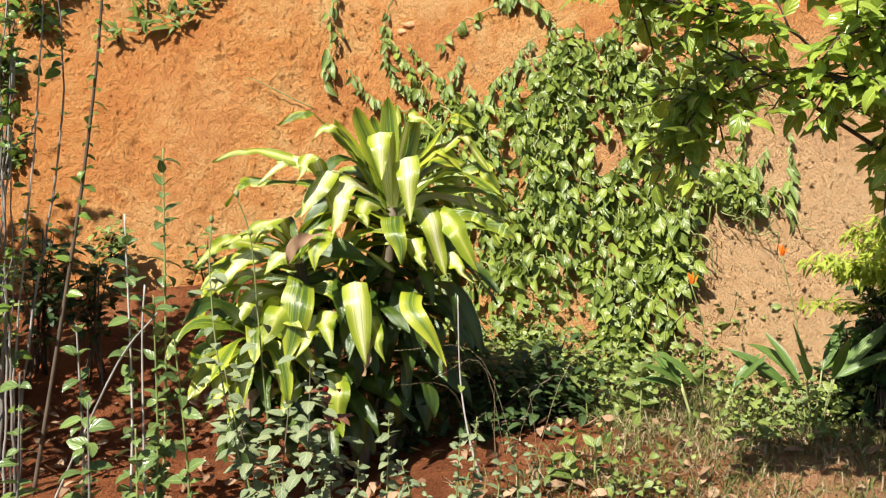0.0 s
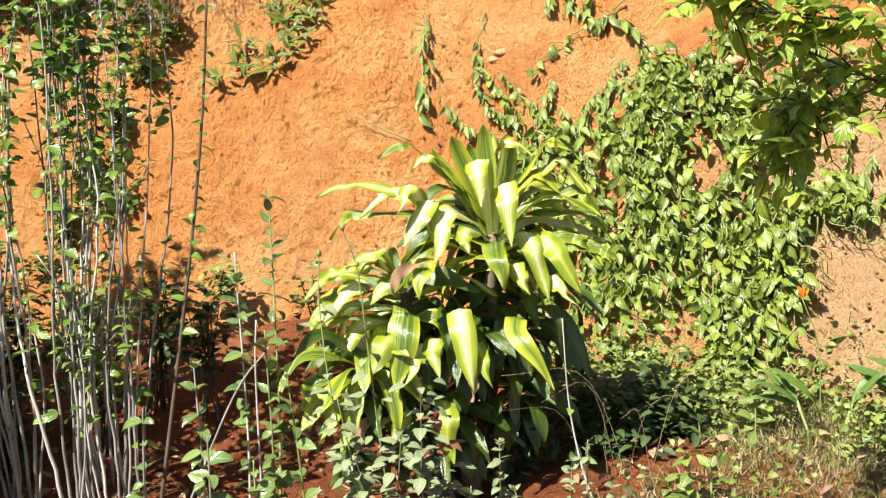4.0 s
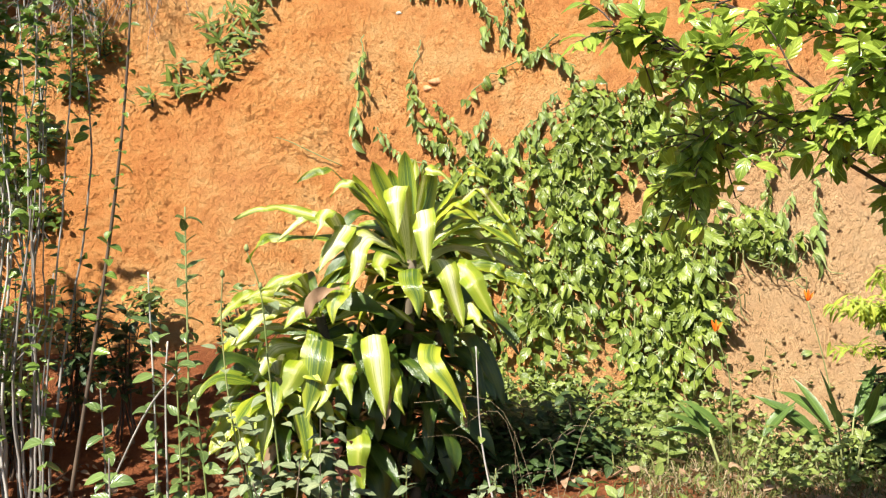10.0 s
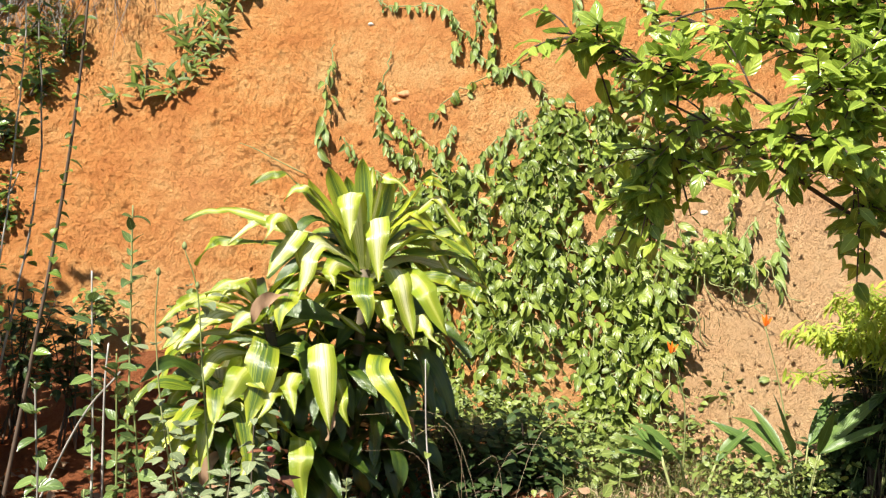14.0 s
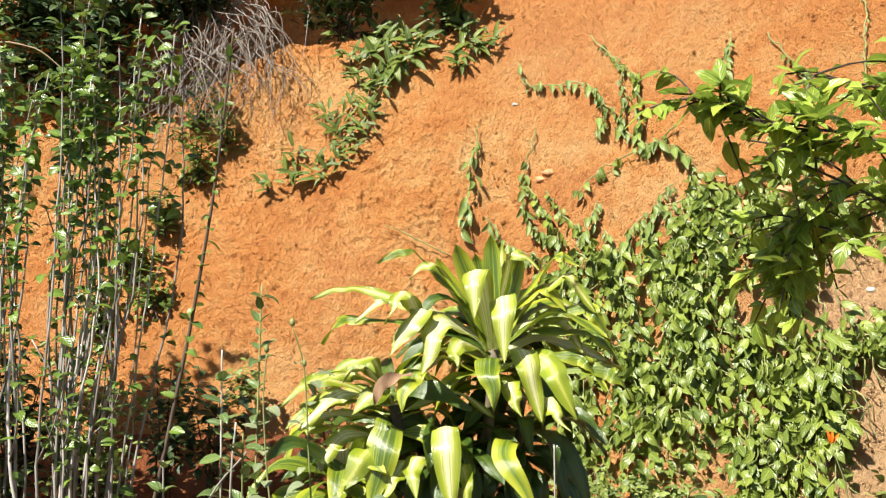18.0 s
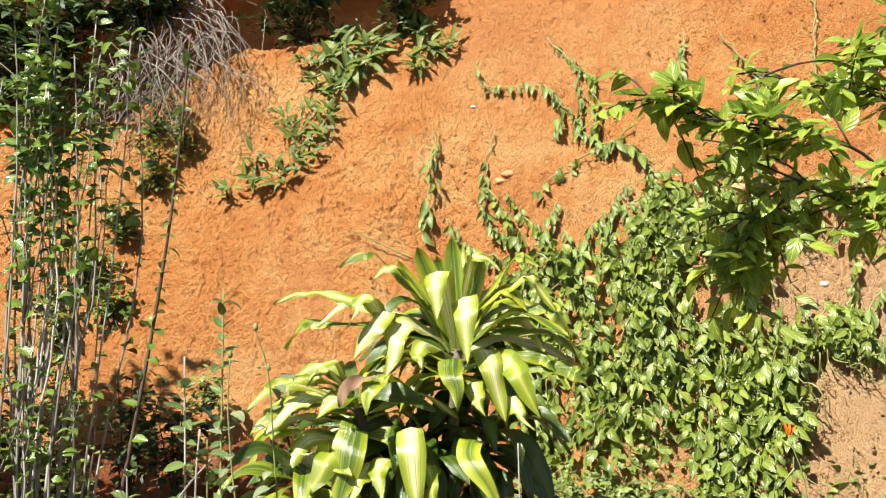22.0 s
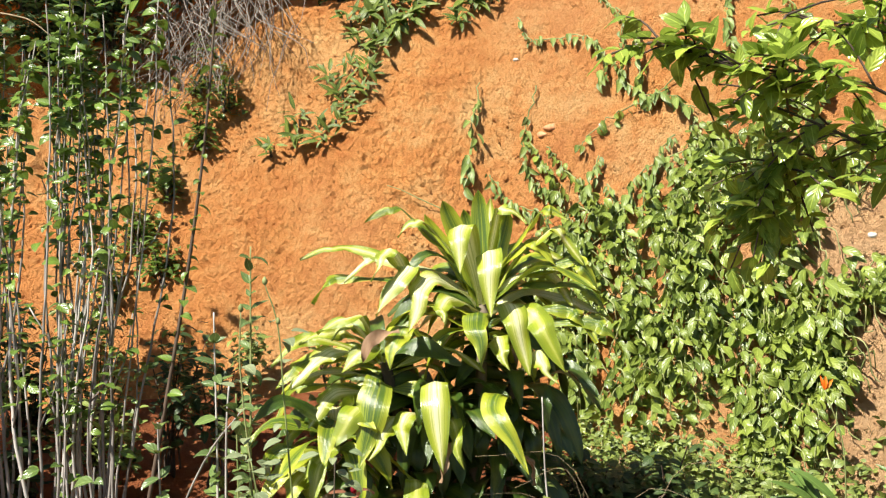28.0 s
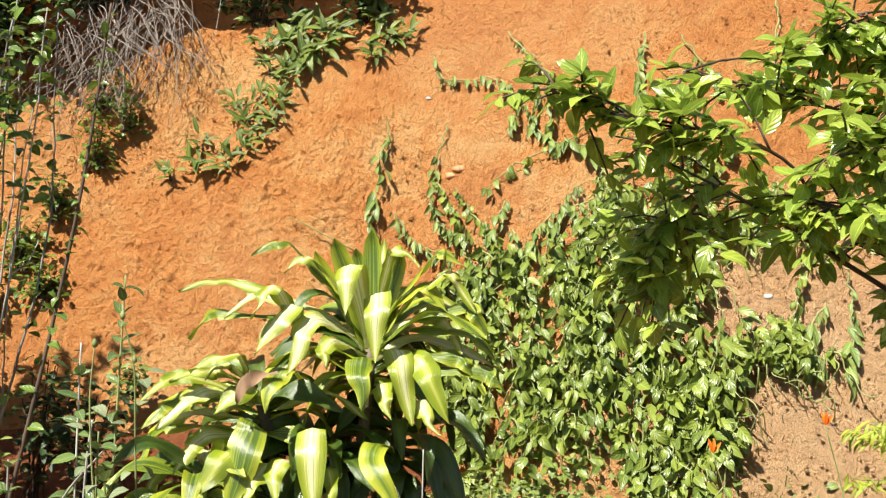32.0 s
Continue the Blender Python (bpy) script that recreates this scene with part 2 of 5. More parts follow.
WEED_LEAF = leaf_mat("weed_leaf", (0.215, 0.265, 0.060), (0.048, 0.082, 0.018), 0.40, 0.18)
SPEAR_LEAF = leaf_mat("spear_leaf", (0.110, 0.180, 0.036), (0.050, 0.100, 0.020), 0.35, 0.2, veins=60)
# leaf colour darkened for growth that stands in shade
SHADED_LEAF = leaf_mat("shaded_leaf", (0.050, 0.086, 0.020), (0.020, 0.040, 0.013), 0.5, 0.15)
DRY_LEAF = plain_mat("dry_leaf", (0.20, 0.11, 0.06), (0.46, 0.31, 0.19), 20, 0.8, 0.15)
STRAW = plain_mat("straw", (0.20, 0.14, 0.08), (0.47, 0.37, 0.23), 12, 0.7, 0.2)
GRASS = plain_mat("grass_blade", (0.08, 0.11, 0.028), (0.25, 0.25, 0.08), 9, 0.6, 0.3)
ROOT = plain_mat("dry_root", (0.09, 0.07, 0.055), (0.38, 0.34, 0.29), 25, 0.85)
PALE_BARK = plain_mat("pale_bark", (0.10, 0.085, 0.07), (0.56, 0.53, 0.48), 14, 0.7)
DARK_BARK = plain_mat("dark_bark", (0.045, 0.03, 0.022), (0.14, 0.10, 0.07), 25, 0.85)
GREEN_STEM = plain_mat("green_stem", (0.16, 0.20, 0.06), (0.34, 0.36, 0.15), 25, 0.6)
CANE = plain_mat("cane_bark", (0.07, 0.055, 0.04), (0.20, 0.16, 0.11), 25, 0.8)
STONE = plain_mat("pale_stone", (0.44, 0.20, 0.09), (0.66, 0.38, 0.20), 45, 0.9)
CHIP = plain_mat("white_chip", (0.40, 0.38, 0.33), (0.66, 0.64, 0.60), 60, 0.7)
RED = plain_mat("red_petal", (0.25, 0.008, 0.02), (0.42, 0.02, 0.03), 40, 0.5, 0.2)
ORANGE = plain_mat("orange_petal", (0.75, 0.12, 0.01), (0.85, 0.26, 0.02), 40, 0.5, 0.2)
RUSTY = leaf_mat("rusty_leaf", (0.30, 0.12, 0.06), (0.16, 0.07, 0.04), 0.55, 0.2)


# ---------------------------------------------------------------- geometry helpers
def hash01(i, j, k):
    h = (i * 374761393 + j * 668265263 + k * 2147483647 + 12345).astype(np.int64) & 0xffffffff
    h = ((h ^ (h >> 13)) * 1274126177) & 0xffffffff
    return ((h ^ (h >> 16)) & 0xffff) / 65535.0


def value_noise(x, y, seed=0):
    i, j = np.floor(x).astype(np.int64), np.floor(y).astype(np.int64)
    u, v = x - i, y - j
    u, v = u * u * (3 - 2 * u), v * v * (3 - 2 * v)
    a, b = hash01(i, j, np.full_like(i, seed)), hash01(i + 1, j, np.full_like(i, seed))
    c, d = hash01(i, j + 1, np.full_like(i, seed)), hash01(i + 1, j + 1, np.full_like(i, seed))
    return (a + (b - a) * u) * (1 - v) + (c + (d - c) * u) * v - 0.5


def fractal(x, y, seed=0, octaves=5, gain=0.5):
    s, a = 0, 1.0
    for o in range(octaves):
        s = s + a * value_noise(x * 2 ** o + 17.3 * o, y * 2 ** o - 9.1 * o, seed + o)
        a *= gain
    return s


def smooth(a, b, x):
    t = np.clip((x - a) / (b - a), 0, 1)
    return t * t * (3 - 2 * t)


def mesh_of(name, verts, faces, material, uvs=None, shade=True):
    me = bpy.data.meshes.new(name)
    me.from_pydata(np.asarray(verts, float).tolist(), [], faces)
    if uvs is not None:
        layer = me.uv_layers.new(name="UVMap")
        idx = np.empty(len(me.loops), dtype=np.int32)
        me.loops.foreach_get("vertex_index", idx)
        layer.data.foreach_set("uv", np.asarray(uvs, dtype=np.float32)[idx].ravel())
    me.polygons.foreach_set("use_smooth", np.full(len(me.polygons), shade))
    me.materials.append(material)
    me.update()
    return me


def thing(name, at, label, category, group="", kind=""):
    e = new(name)
    e.location = at
    e.empty_display_size = 0.05
    return tagged(e, label, category, group, kind)


def origin_of(ob):
    p = Vector(ob.location)
    while ob.parent:
        ob = ob.parent
        p += ob.location
    return p


def part(name, me, parent, label="", at=None):
    """Links a mesh as one part. The mesh is in world metres, or local to the pose at."""
    ob = new(name, me)
    ob.parent = parent
    m = at if at is not None else Matrix()
    ob.matrix_basis = Matrix.Translation(-origin_of(parent)) @ m
    return tagged(ob, label) if label else ob


def tube_geo(points, r0, r1, sides=6):
    """A tapered round stem along points."""
    p = np.asarray(points, float)
    n = len(p)
    d = np.gradient(p, axis=0)
    d /= np.linalg.norm(d, axis=1)[:, None] + 1e-9
    ref = np.array((0.31, 0.87, 0.13))
    a = np.cross(d, ref)
    a /= np.linalg.norm(a, axis=1)[:, None] + 1e-9
    b = np.cross(d, a)
    ang = np.arange(sides) * 2 * np.pi / sides
    r = np.linspace(r0, r1, n)
    v = p[:, None] + r[:, None, None] * (a[:, None] * np.cos(ang)[None, :, None] + b[:, None] * np.sin(ang)[None, :, None])
    v = v.reshape(-1, 3)
    f = [(i * sides + k, i * sides + (k + 1) % sides, (i + 1) * sides + (k + 1) % sides, (i + 1) * sides + k) for i in range(n - 1) for k in range(sides)]
    f.append(tuple(range(sides))[::-1])
    f.append(tuple((n - 1) * sides + k for k in range(sides)))
    return v, f


def joined(geos):
    vs, fs, k = [], [], 0
    for v, f in geos:
        vs.append(v)
        fs += [tuple(i + k for i in q) for q in f]
        k += len(v)
    return np.concatenate(vs), fs


def spline(pts, n):
    """A smooth line with n points through a few given ones."""
    p = np.asarray(pts, float)
    if len(p) == 2:
        return p[0] + (p[1] - p[0]) * np.linspace(0, 1, n)[:, None]
    e = np.vstack([2 * p[0] - p[1], p, 2 * p[-1] - p[-2]])
    out = []
    for s in np.linspace(0, len(p) - 1 - 1e-6, n):
        i, t = int(s), s - int(s)
        a, b, c, d = e[i:i + 4]
        out.append(0.5 * (2 * b + (c - a) * t + (2 * a - 5 * b + 4 * c - d) * t * t + (3 * b - a - 3 * c + d) * t ** 3))
    return np.array(out)


def width_at(v, shape):
    if shape == "ovate":
        return np.sin(np.pi * v ** 0.72) ** 0.85
    if shape == "lance":
        return np.sin(np.pi * v ** 0.85) ** 0.9
    if shape == "heart":
        return np.clip(np.sin(np.pi * np.clip(v * 0.93 + 0.07, 0, 1) ** 0.55), 0, 1) ** 0.8
    return np.clip(np.minimum(1, 0.35 + v * 3.0), 0, 1) * (1 - v ** 5) ** 0.8 * (1 - 0.25 * v)      # strap


def leaf_geo(length, width, shape="ovate", segs=6, droop=0.6, fold=0.22, wave=0.0, seed=0):
    """A leaf from the origin along +y, its face to +z, bent down by droop radians at the tip and folded along its rib."""
    rs = np.random.RandomState(seed)
    v = np.linspace(0, 1, segs + 1)
    ang = -droop * v ** 1.2
    step = length / segs
    y = np.concatenate([[0], np.cumsum(np.cos((ang[1:] + ang[:-1]) / 2) * step)])
    z = np.concatenate([[0], np.cumsum(np.sin((ang[1:] + ang[:-1]) / 2) * step)])
    w = width_at(v, shape) * width / 2 + 0.0006
    side = rs.uniform(-0.06, 0.06) * length * v * v
    verts, uvs = [], []
    for i in range(segs + 1):
        for k in (-1, 0, 1):
            lift = abs(k) * fold * w[i] + wave * width * math.sin(v[i] * 9 + k * 1.3 + seed) * abs(k)
            verts.append((side[i] + k * w[i], y[i] - math.sin(ang[i]) * lift, z[i] + math.cos(ang[i]) * lift))
            uvs.append((0.5 + 0.5 * k, v[i]))
    faces = []
    for i in range(segs):
        a = 3 * i
        faces += [(a, a + 1, a + 4, a + 3), (a + 1, a + 2, a + 5, a + 4)]
    return np.array(verts), faces, np.array(uvs)


def leaf_set(name, length, width, material, shape="ovate", droops=(0.3, 0.7, 1.1), fold=0.22, segs=6, wave=0.0):
    """A few leaf meshes of one kind, to be shared."""
    out = []
    for i, dr in enumerate(droops):
        v, f, u = leaf_geo(length, width * (0.9 + 0.2 * ((i * 7) % 3) / 2), shape, segs, dr, fold, wave, i)
        out.append((mesh_of(name, v, f, material, u), v, f, u))
    return out


def aim(pos, along, face, size=1.0):
    """Pose of a leaf: its +y goes along, its +z turns to face."""
    y = Vector(along).normalized()
    x = y.cross(Vector(face))
    x = x.normalized() if x.length > 1e-4 else y.orthogonal().normalized()
    z = x.cross(y)
    m = Matrix((x, y, z)).transposed().to_4x4() @ Matrix.Diagonal((size, size, size, 1))
    m.translation = Vector(pos)
    return m


def foliage(parent, poses, leaves, material, name="leaf", limit=300, label=""):
    """Leaves at the poses: up to limit as parts, the rest joined."""
    rs = np.random.RandomState(len(poses))
    pick = rs.randint(0, len(leaves), len(poses))
    for m, k in zip(poses[:limit], pick[:limit]):
        part(name, leaves[k][0], parent, label, m)
    rest = list(zip(poses[limit:], pick[limit:]))
    if rest:
        vs, fs, us, base = [], [], [], 0
        for m, k in rest:
            a = np.array(m)
            v = leaves[k][1] @ a[:3, :3].T + a[:3, 3]
            vs.append(v)
            us.append(leaves[k][3])
            fs += [tuple(i + base for i in f) for f in leaves[k][2]]
            base += len(v)
        ob = part("foliage", mesh_of("foliage", np.concatenate(vs), fs, material, np.concatenate(us)), parent)
        tagged(ob, "small leaves of the same plant", kind="stuff")


# ---------------------------------------------------------------- ground and bank
def foot_z(x):
    return 1.20 - 0.68 * smooth(-1.1, 0.9, x)


def bank_line(x, z):
    """y of the bank's face before erosion."""
    lip = np.interp(x, (-6, -3.9, -2.9, -2.3, -1.75, -0.5, 0.0, 0.6), (2.7, 2.85, 3.05, 3.45, 3.85, 3.9, 4.45, 6.5))
    under = smooth(0.0, 0.25, z - lip) * (1 - smooth(1.0, 1.3, z - lip))
    over = smooth(1.0, 1.35, z - lip)
    return 6.2 + 0.55 * (z - 1.0) + 0.95 * under - 0.20 * over


HUB = (0.05, 0.05, 1.58)      # the bank swings round this place: farther at one end, nearer at the other


def swing(x):
    """How far the bank stands behind (or, below nought, in front of) a straight line."""
    xs = (-8, -3, -1.5, -0.5, 0.3, 0.7, 1.1, 1.7, 2.4, 2.9, 4, 9)
    ds = (0.9, 0.75, 0.6, 0.5, 0.40, 0.15, -0.10, -0.45, -0.88, -1.1, -1.5, -2.2)
    return sum(np.interp(np.asarray(x) + k, xs, ds) for k in (-0.4, -0.2, 0, 0.2, 0.4)) / 5


def swung(x, y, z):
    """A place at the straight bank, carried to where the bank really stands."""
    k = 1 + swing(x) / (y - HUB[1])
    return HUB[0] + (x - HUB[0]) * k, HUB[1] + (y - HUB[1]) * k, HUB[2] + (z - HUB[2]) * k


def ground_z(x, y):
    f = foot_z(x)
    yf = 6.2 + 0.55 * (f - 1.0) + np.maximum(swing(x), 0)
    t = np.clip((y - 2.4) / (yf - 2.4), 0, 1)
    k = smooth(-1.0, 0.9, x)
    z = (1 - k) * 1.20 * t ** 3.3 + k * (0.40 * smooth(2.2, 4.3, y) + 0.12 * smooth(4.6, 5.9, y))
    return z + (0.09 * fractal(x * 1.3, y * 1.3, 5, 4) + 0.02 * fractal(x * 9, y * 9, 77, 3)) * smooth(1.0, 3.0, y) * smooth(9, 6, np.abs(x))


class Table:
    """Quick look-up of a height that was worked out on a grid."""
    def __init__(self, f, x0, x1, y0, y1, step=0.02):
        self.x0, self.y0, self.step = x0, y0, step
        X, Y = np.meshgrid(np.arange(x0, x1, step), np.arange(y0, y1, step))
        self.rows = f(X, Y).tolist()

    def at(self, x, y):
        u, v = (x - self.x0) / self.step, (y - self.y0) / self.step
        i, j = min(max(int(u), 0), len(self.rows[0]) - 2), min(max(int(v), 0), len(self.rows) - 2)
        u, v = u - i, v - j
        a, b = self.rows[j], self.rows[j + 1]
        return (a[i] * (1 - u) + a[i + 1] * u) * (1 - v) + (b[i] * (1 - u) + b[i + 1] * u) * v


GROUND_TABLE = Table(ground_z, -5, 5, 2, 7)


def gz(x, y):
    return GROUND_TABLE.at(x, y)


def slope_z(x, y):
    """Height of the ground, or of the bank where it has begun."""
    return max(gz(x, y), 1.0 + (y - 6.2 - float(swing(x * 1.08))) / 0.62)


def relief(x, s):
    r = 0.24 * fractal(x * 0.8, s * 0.6, 3, 3) + 0.035 * fractal(x * 3.1, s * 2.2, 11, 3) + 0.020 * fractal(x * 7, s * 5, 23, 3, 0.7) + 0.010 * fractal(x * 23 + 2.0 * value_noise(x * 5, s * 5, 91), s * 17 + 2.0 * value_noise(x * 4, s * 4, 92), 29, 2, 0.8)
    patch = smooth(-0.1, 0.25, value_noise(x * 1.7, s * 1.7, 63))
    clod = np.maximum(0, fractal(x * 13, s * 12, 41, 2) - 0.16) * 0.040 * patch
    pit = np.maximum(0, fractal(x * 7, s * 10, 57, 2) - 0.42) * 0.01 * patch
    rough = 0.55 + 0.45 * smooth(-0.25, 0.2, value_noise(x * 1.1 + 7, s * 1.1, 71))
    return r + clod - pit + rough * (0.026 * fractal(x * 33, s * 30, 83, 2, 0.8) + 0.020 * np.maximum(0, value_noise(x * 27, s * 25, 87) - 0.30))


BANK_TABLE = Table(lambda x, z: bank_line(x, z) - 0.876 * relief(x, z), -4, 4, 0, 5)


def bank_point(x, z, out=0.0):
    """A place on the bank's face, out metres in front of it."""
    y = BANK_TABLE.at(x, z) - out * 0.876
    return Vector([float(q) for q in swung(x, y, z + 0.48 * out)])


NORMAL = Vector((0, -0.876, 0.482))     # out of the bank
DOWN = Vector((0, -0.482, -0.876))      # down its face


def build_bank():
    xs = np.concatenate([np.linspace(-60, -6, 19)[:-1], np.arange(-6, -3.7, 0.05), np.arange(-3.7, 3.7, 0.0105), np.arange(3.71, 6.2, 0.05), np.linspace(6.3, 60, 19)])
    zs = np.concatenate([np.arange(-0.2, 0.4, 0.05), np.arange(0.4, 4.6, 0.0098), np.arange(4.6, 4.9, 0.04), np.linspace(4.95, 6.2, 12)])
    X, Z = np.meshgrid(xs, zs)
    R = relief(X, Z)
    Y = bank_line(X, Z) - 0.876 * R
    ZZ = Z + 0.482 * R * smooth(6.2, 5.4, Z)
    v = np.stack(swung(X, Y, ZZ), -1).reshape(-1, 3)
    nx, nz = len(xs), len(zs)
    top = np.stack([xs, np.full(nx, 70.0), np.full(nx, 6.6)], -1)
    v = np.concatenate([v, top])
    i = np.arange(nz)[:, None] * nx + np.arange(nx - 1)[None]
    f = np.stack([i, i + 1, i + 1 + nx, i + nx], -1).reshape(-1, 4)
    ob = new("earth_bank", mesh_of("earth_bank", v, f.tolist(), EARTH))
    tagged(ob, "steep eroded bank of bare orange earth", "bank", kind="structure")


def build_ground():
    xs = np.concatenate([-np.geomspace(300, 5, 14), np.arange(-4.9, 4.9, 0.045), np.geomspace(5, 300, 14)])
    ys = np.concatenate([np.linspace(-300, -3, 12), np.arange(-2, 2.0, 0.5), np.arange(2.2, 6.6, 0.045), np.geomspace(6.7, 300, 10)])
    X, Y = np.meshgrid(xs, ys)
    Z = ground_z(X, Y)
    Z = np.where(Y > 6.6, Z - 0.3, Z)
    v = np.stack([X, Y, Z], -1).reshape(-1, 3)
    nx, ny = len(xs), len(ys)
    i = np.arange(ny - 1)[:, None] * nx + np.arange(nx - 1)[None]
    f = np.stack([i, i + 1, i + 1 + nx, i + nx], -1).reshape(-1, 4)
    tagged(new("ground", mesh_of("ground", v, f.tolist(), SOIL)), "rough red earth with crumbs and litter", "ground", kind="structure")


build_bank()
build_ground()


# ---------------------------------------------------------------- the corn plant
def strap_leaf(base, az, elev, length, width, droop, seed, twist=0.0):
    """A long arching leaf in world metres: az round the stem (0 to the right, 270 to the viewer), elev its first rise, droop how far it bends over."""
    rs = np.random.RandomState(seed)
    segs, across = 14, 5
    a = radians(az)
    v = np.linspace(0, 1, segs + 1)
    kink, sharp = rs.uniform(0.30, 0.65), rs.uniform(0.10, 0.3)
    th = radians(elev) - radians(droop) * (0.35 * v + 0.65 * smooth(kink - sharp, kink + sharp, v))
    side = rs.uniform(-0.25, 0.25)
    head = a + side * v * v
    st = length / segs
    d = np.stack([np.cos(th) * np.cos(head), np.cos(th) * np.sin(head), np.sin(th)], -1)
    p = np.vstack([[base], np.array(base) + np.cumsum((d[1:] + d[:-1]) / 2 * st, axis=0)])
    right = np.stack([np.sin(head), -np.cos(head), np.zeros_like(head)], -1)
    up = np.cross(right, d)
    roll = twist * v + rs.uniform(-0.35, 0.35) - 0.5 * np.cos(head)
    r2 = right * np.cos(roll)[:, None] + up * np.sin(roll)[:, None]
    u2 = np.cross(r2, d)
    w = (0.35 + 0.65 * smooth(0.0, 0.45, v)) * np.clip(1 - ((v - 0.4) / 0.6).clip(0, 1) ** 2.2, 0, 1) ** 0.9 * width / 2 + 0.001
    verts, uvs = [], []
    for i in range(segs + 1):
        for k in range(across):
            q = (k / (across - 1) - 0.5) * 2
            lift = (0.32 - 0.22 * v[i]) * abs(q) * w[i] + 0.012 * math.sin(v[i] * 11 + seed + 2.1 * q) * abs(q)
            verts.append(p[i] + r2[i] * q * w[i] + u2[i] * lift)
            uvs.append((0.5 + 0.5 * q, v[i]))
    faces = [(i * across + k, i * across + k + 1, (i + 1) * across + k + 1, (i + 1) * across + k) for i in range(segs) for k in range(across - 1)]
    return np.array(verts), faces, np.array(uvs)


def blade_between(crown, bend, tip, width, seed, flat=0.0):
    """A broad leaf that rises from its crown, folds over at the bend and hangs to the tip."""
    rs = np.random.RandomState(seed)
    c, b, t = (np.array(q, float) for q in (crown, bend, tip))
    rise = c * 0.45 + b * 0.55 + np.array((0, 0, 0.03 + (0.25 - 0.2 * flat) * max(0.0, b[2] - c[2])))
    apex = c * 0.22 + b * 0.78 + np.array((0, 0, 0.10 * abs(c[1] - b[1]) + (0.15 - 0.2 * flat) * max(0.0, b[2] - c[2])))
    fold = b + (t - b) * 0.22 + np.array((0, -0.015, 0.0))
    b = b * (1, 1, 1) + np.array((0, 0.02, -0.006))
    belly = (b + t) / 2 + np.array((rs.uniform(-0.012, 0.012), -0.025 * (1 - flat), 0.03 * flat))
    ln = spline([c, rise * 0.6 + c * 0.4, apex, b, fold, belly, t], 27)
    gaps = np.linalg.norm(np.diff(ln, axis=0), axis=1)
    v = np.concatenate([[0], np.cumsum(gaps)]) / gaps.sum()
    d = np.gradient(ln, axis=0)
    d /= np.linalg.norm(d, axis=1)[:, None]
    out = (t - c) * (1, 1, 0)
    out = out / (np.linalg.norm(out) + 1e-6) + np.array((0, -0.55, 0)) * flat
    out /= np.linalg.norm(out)
    side = np.array((-out[1], out[0], rs.uniform(-0.45, 0.45) + 0.9 * out[0]))
    right = side - d * (d @ side)[:, None]
    right /= np.linalg.norm(right, axis=1)[:, None]
    up = np.cross(right, d)
    w = (0.25 + 0.75 * smooth(0.0, 0.62, v)) * np.clip(1 - ((v - 0.50) / 0.50).clip(0, 1) ** 1.9, 0, 1) * width * 0.54 + 0.0008
    wave, fold_in = rs.uniform(0.006, 0.014), rs.uniform(0.10, 0.35)
    verts, uvs = [], []
    for i in range(27):
        for q in (-1, -0.5, 0, 0.5, 1):
            lift = fold_in * abs(q) * w[i] + wave * math.sin(v[i] * 15 + seed + 2 * q) * q * q
            verts.append(ln[i] + right[i] * q * w[i] + up[i] * lift)
            uvs.append((0.5 + 0.5 * q, v[i]))
    faces = [(i * 5 + k, i * 5 + k + 1, i * 5 + k + 6, i * 5 + k + 5) for i in range(26) for k in range(4)]
    return np.array(verts), faces, np.array(uvs)


# places (x, z) where the broad leaves fold over and where their tips hang, and their widths
UPPER_FRONT = ((-0.06, 1.81, -0.05, 1.62, 0.104), (0.06, 1.70, 0.07, 1.45, 0.100), (0.16, 1.48, 0.22, 1.22, 0.110), (0.25, 1.45, 0.36, 1.23, 0.104), (0.00, 1.44, 0.03, 1.26, 0.094), (0.10, 1.34, 0.14, 1.24, 0.078),
               (-0.21, 1.59, -0.26, 1.39, 0.090), (-0.28, 1.65, -0.39, 1.46, 0.094), (-0.36, 1.72, -0.41, 1.60, 0.074), (-0.31, 1.39, -0.33, 1.25, 0.094), (-0.13, 1.50, -0.11, 1.42, 0.074))
UPPER_SIDE = ((-0.58, 1.76, -0.77, 1.70, 0.060), (-0.34, 1.93, -0.49, 1.86, 0.054), (-0.24, 1.87, -0.34, 1.79, 0.058), (-0.62, 1.63, -0.72, 1.51, 0.060), (0.33, 1.83, 0.45, 1.66, 0.074), (0.28, 1.91, 0.39, 1.85, 0.064),
              (0.42, 1.69, 0.53, 1.50, 0.066), (0.50, 1.42, 0.60, 1.29, 0.064), (0.09, 1.92, 0.21, 1.84, 0.074), (0.39, 1.48, 0.50, 1.33, 0.070), (0.30, 1.66, 0.40, 1.49, 0.074), (0.22, 1.78, 0.33, 1.66, 0.072), (-0.45, 1.72, -0.58, 1.60, 0.062), (0.45, 1.58, 0.56, 1.42, 0.062))
LEFT_CROWN = ((-0.52, 1.43, -0.58, 1.36, 0.064), (-0.71, 1.37, -0.82, 1.26, 0.064), (-0.62, 1.31, -0.74, 1.17, 0.080), (-0.71, 1.28, -0.80, 1.17, 0.068), (-0.48, 1.47, -0.63, 1.39, 0.068), (-0.69, 1.22, -0.79, 1.14, 0.064), (-0.43, 1.34, -0.54, 1.23, 0.080),
              (-0.57, 1.40, -0.71, 1.35, 0.064), (-0.77, 1.17, -0.82, 1.01, 0.066), (-0.74, 1.02, -0.78, 0.88, 0.074), (-0.60, 1.14, -0.68, 1.00, 0.070))
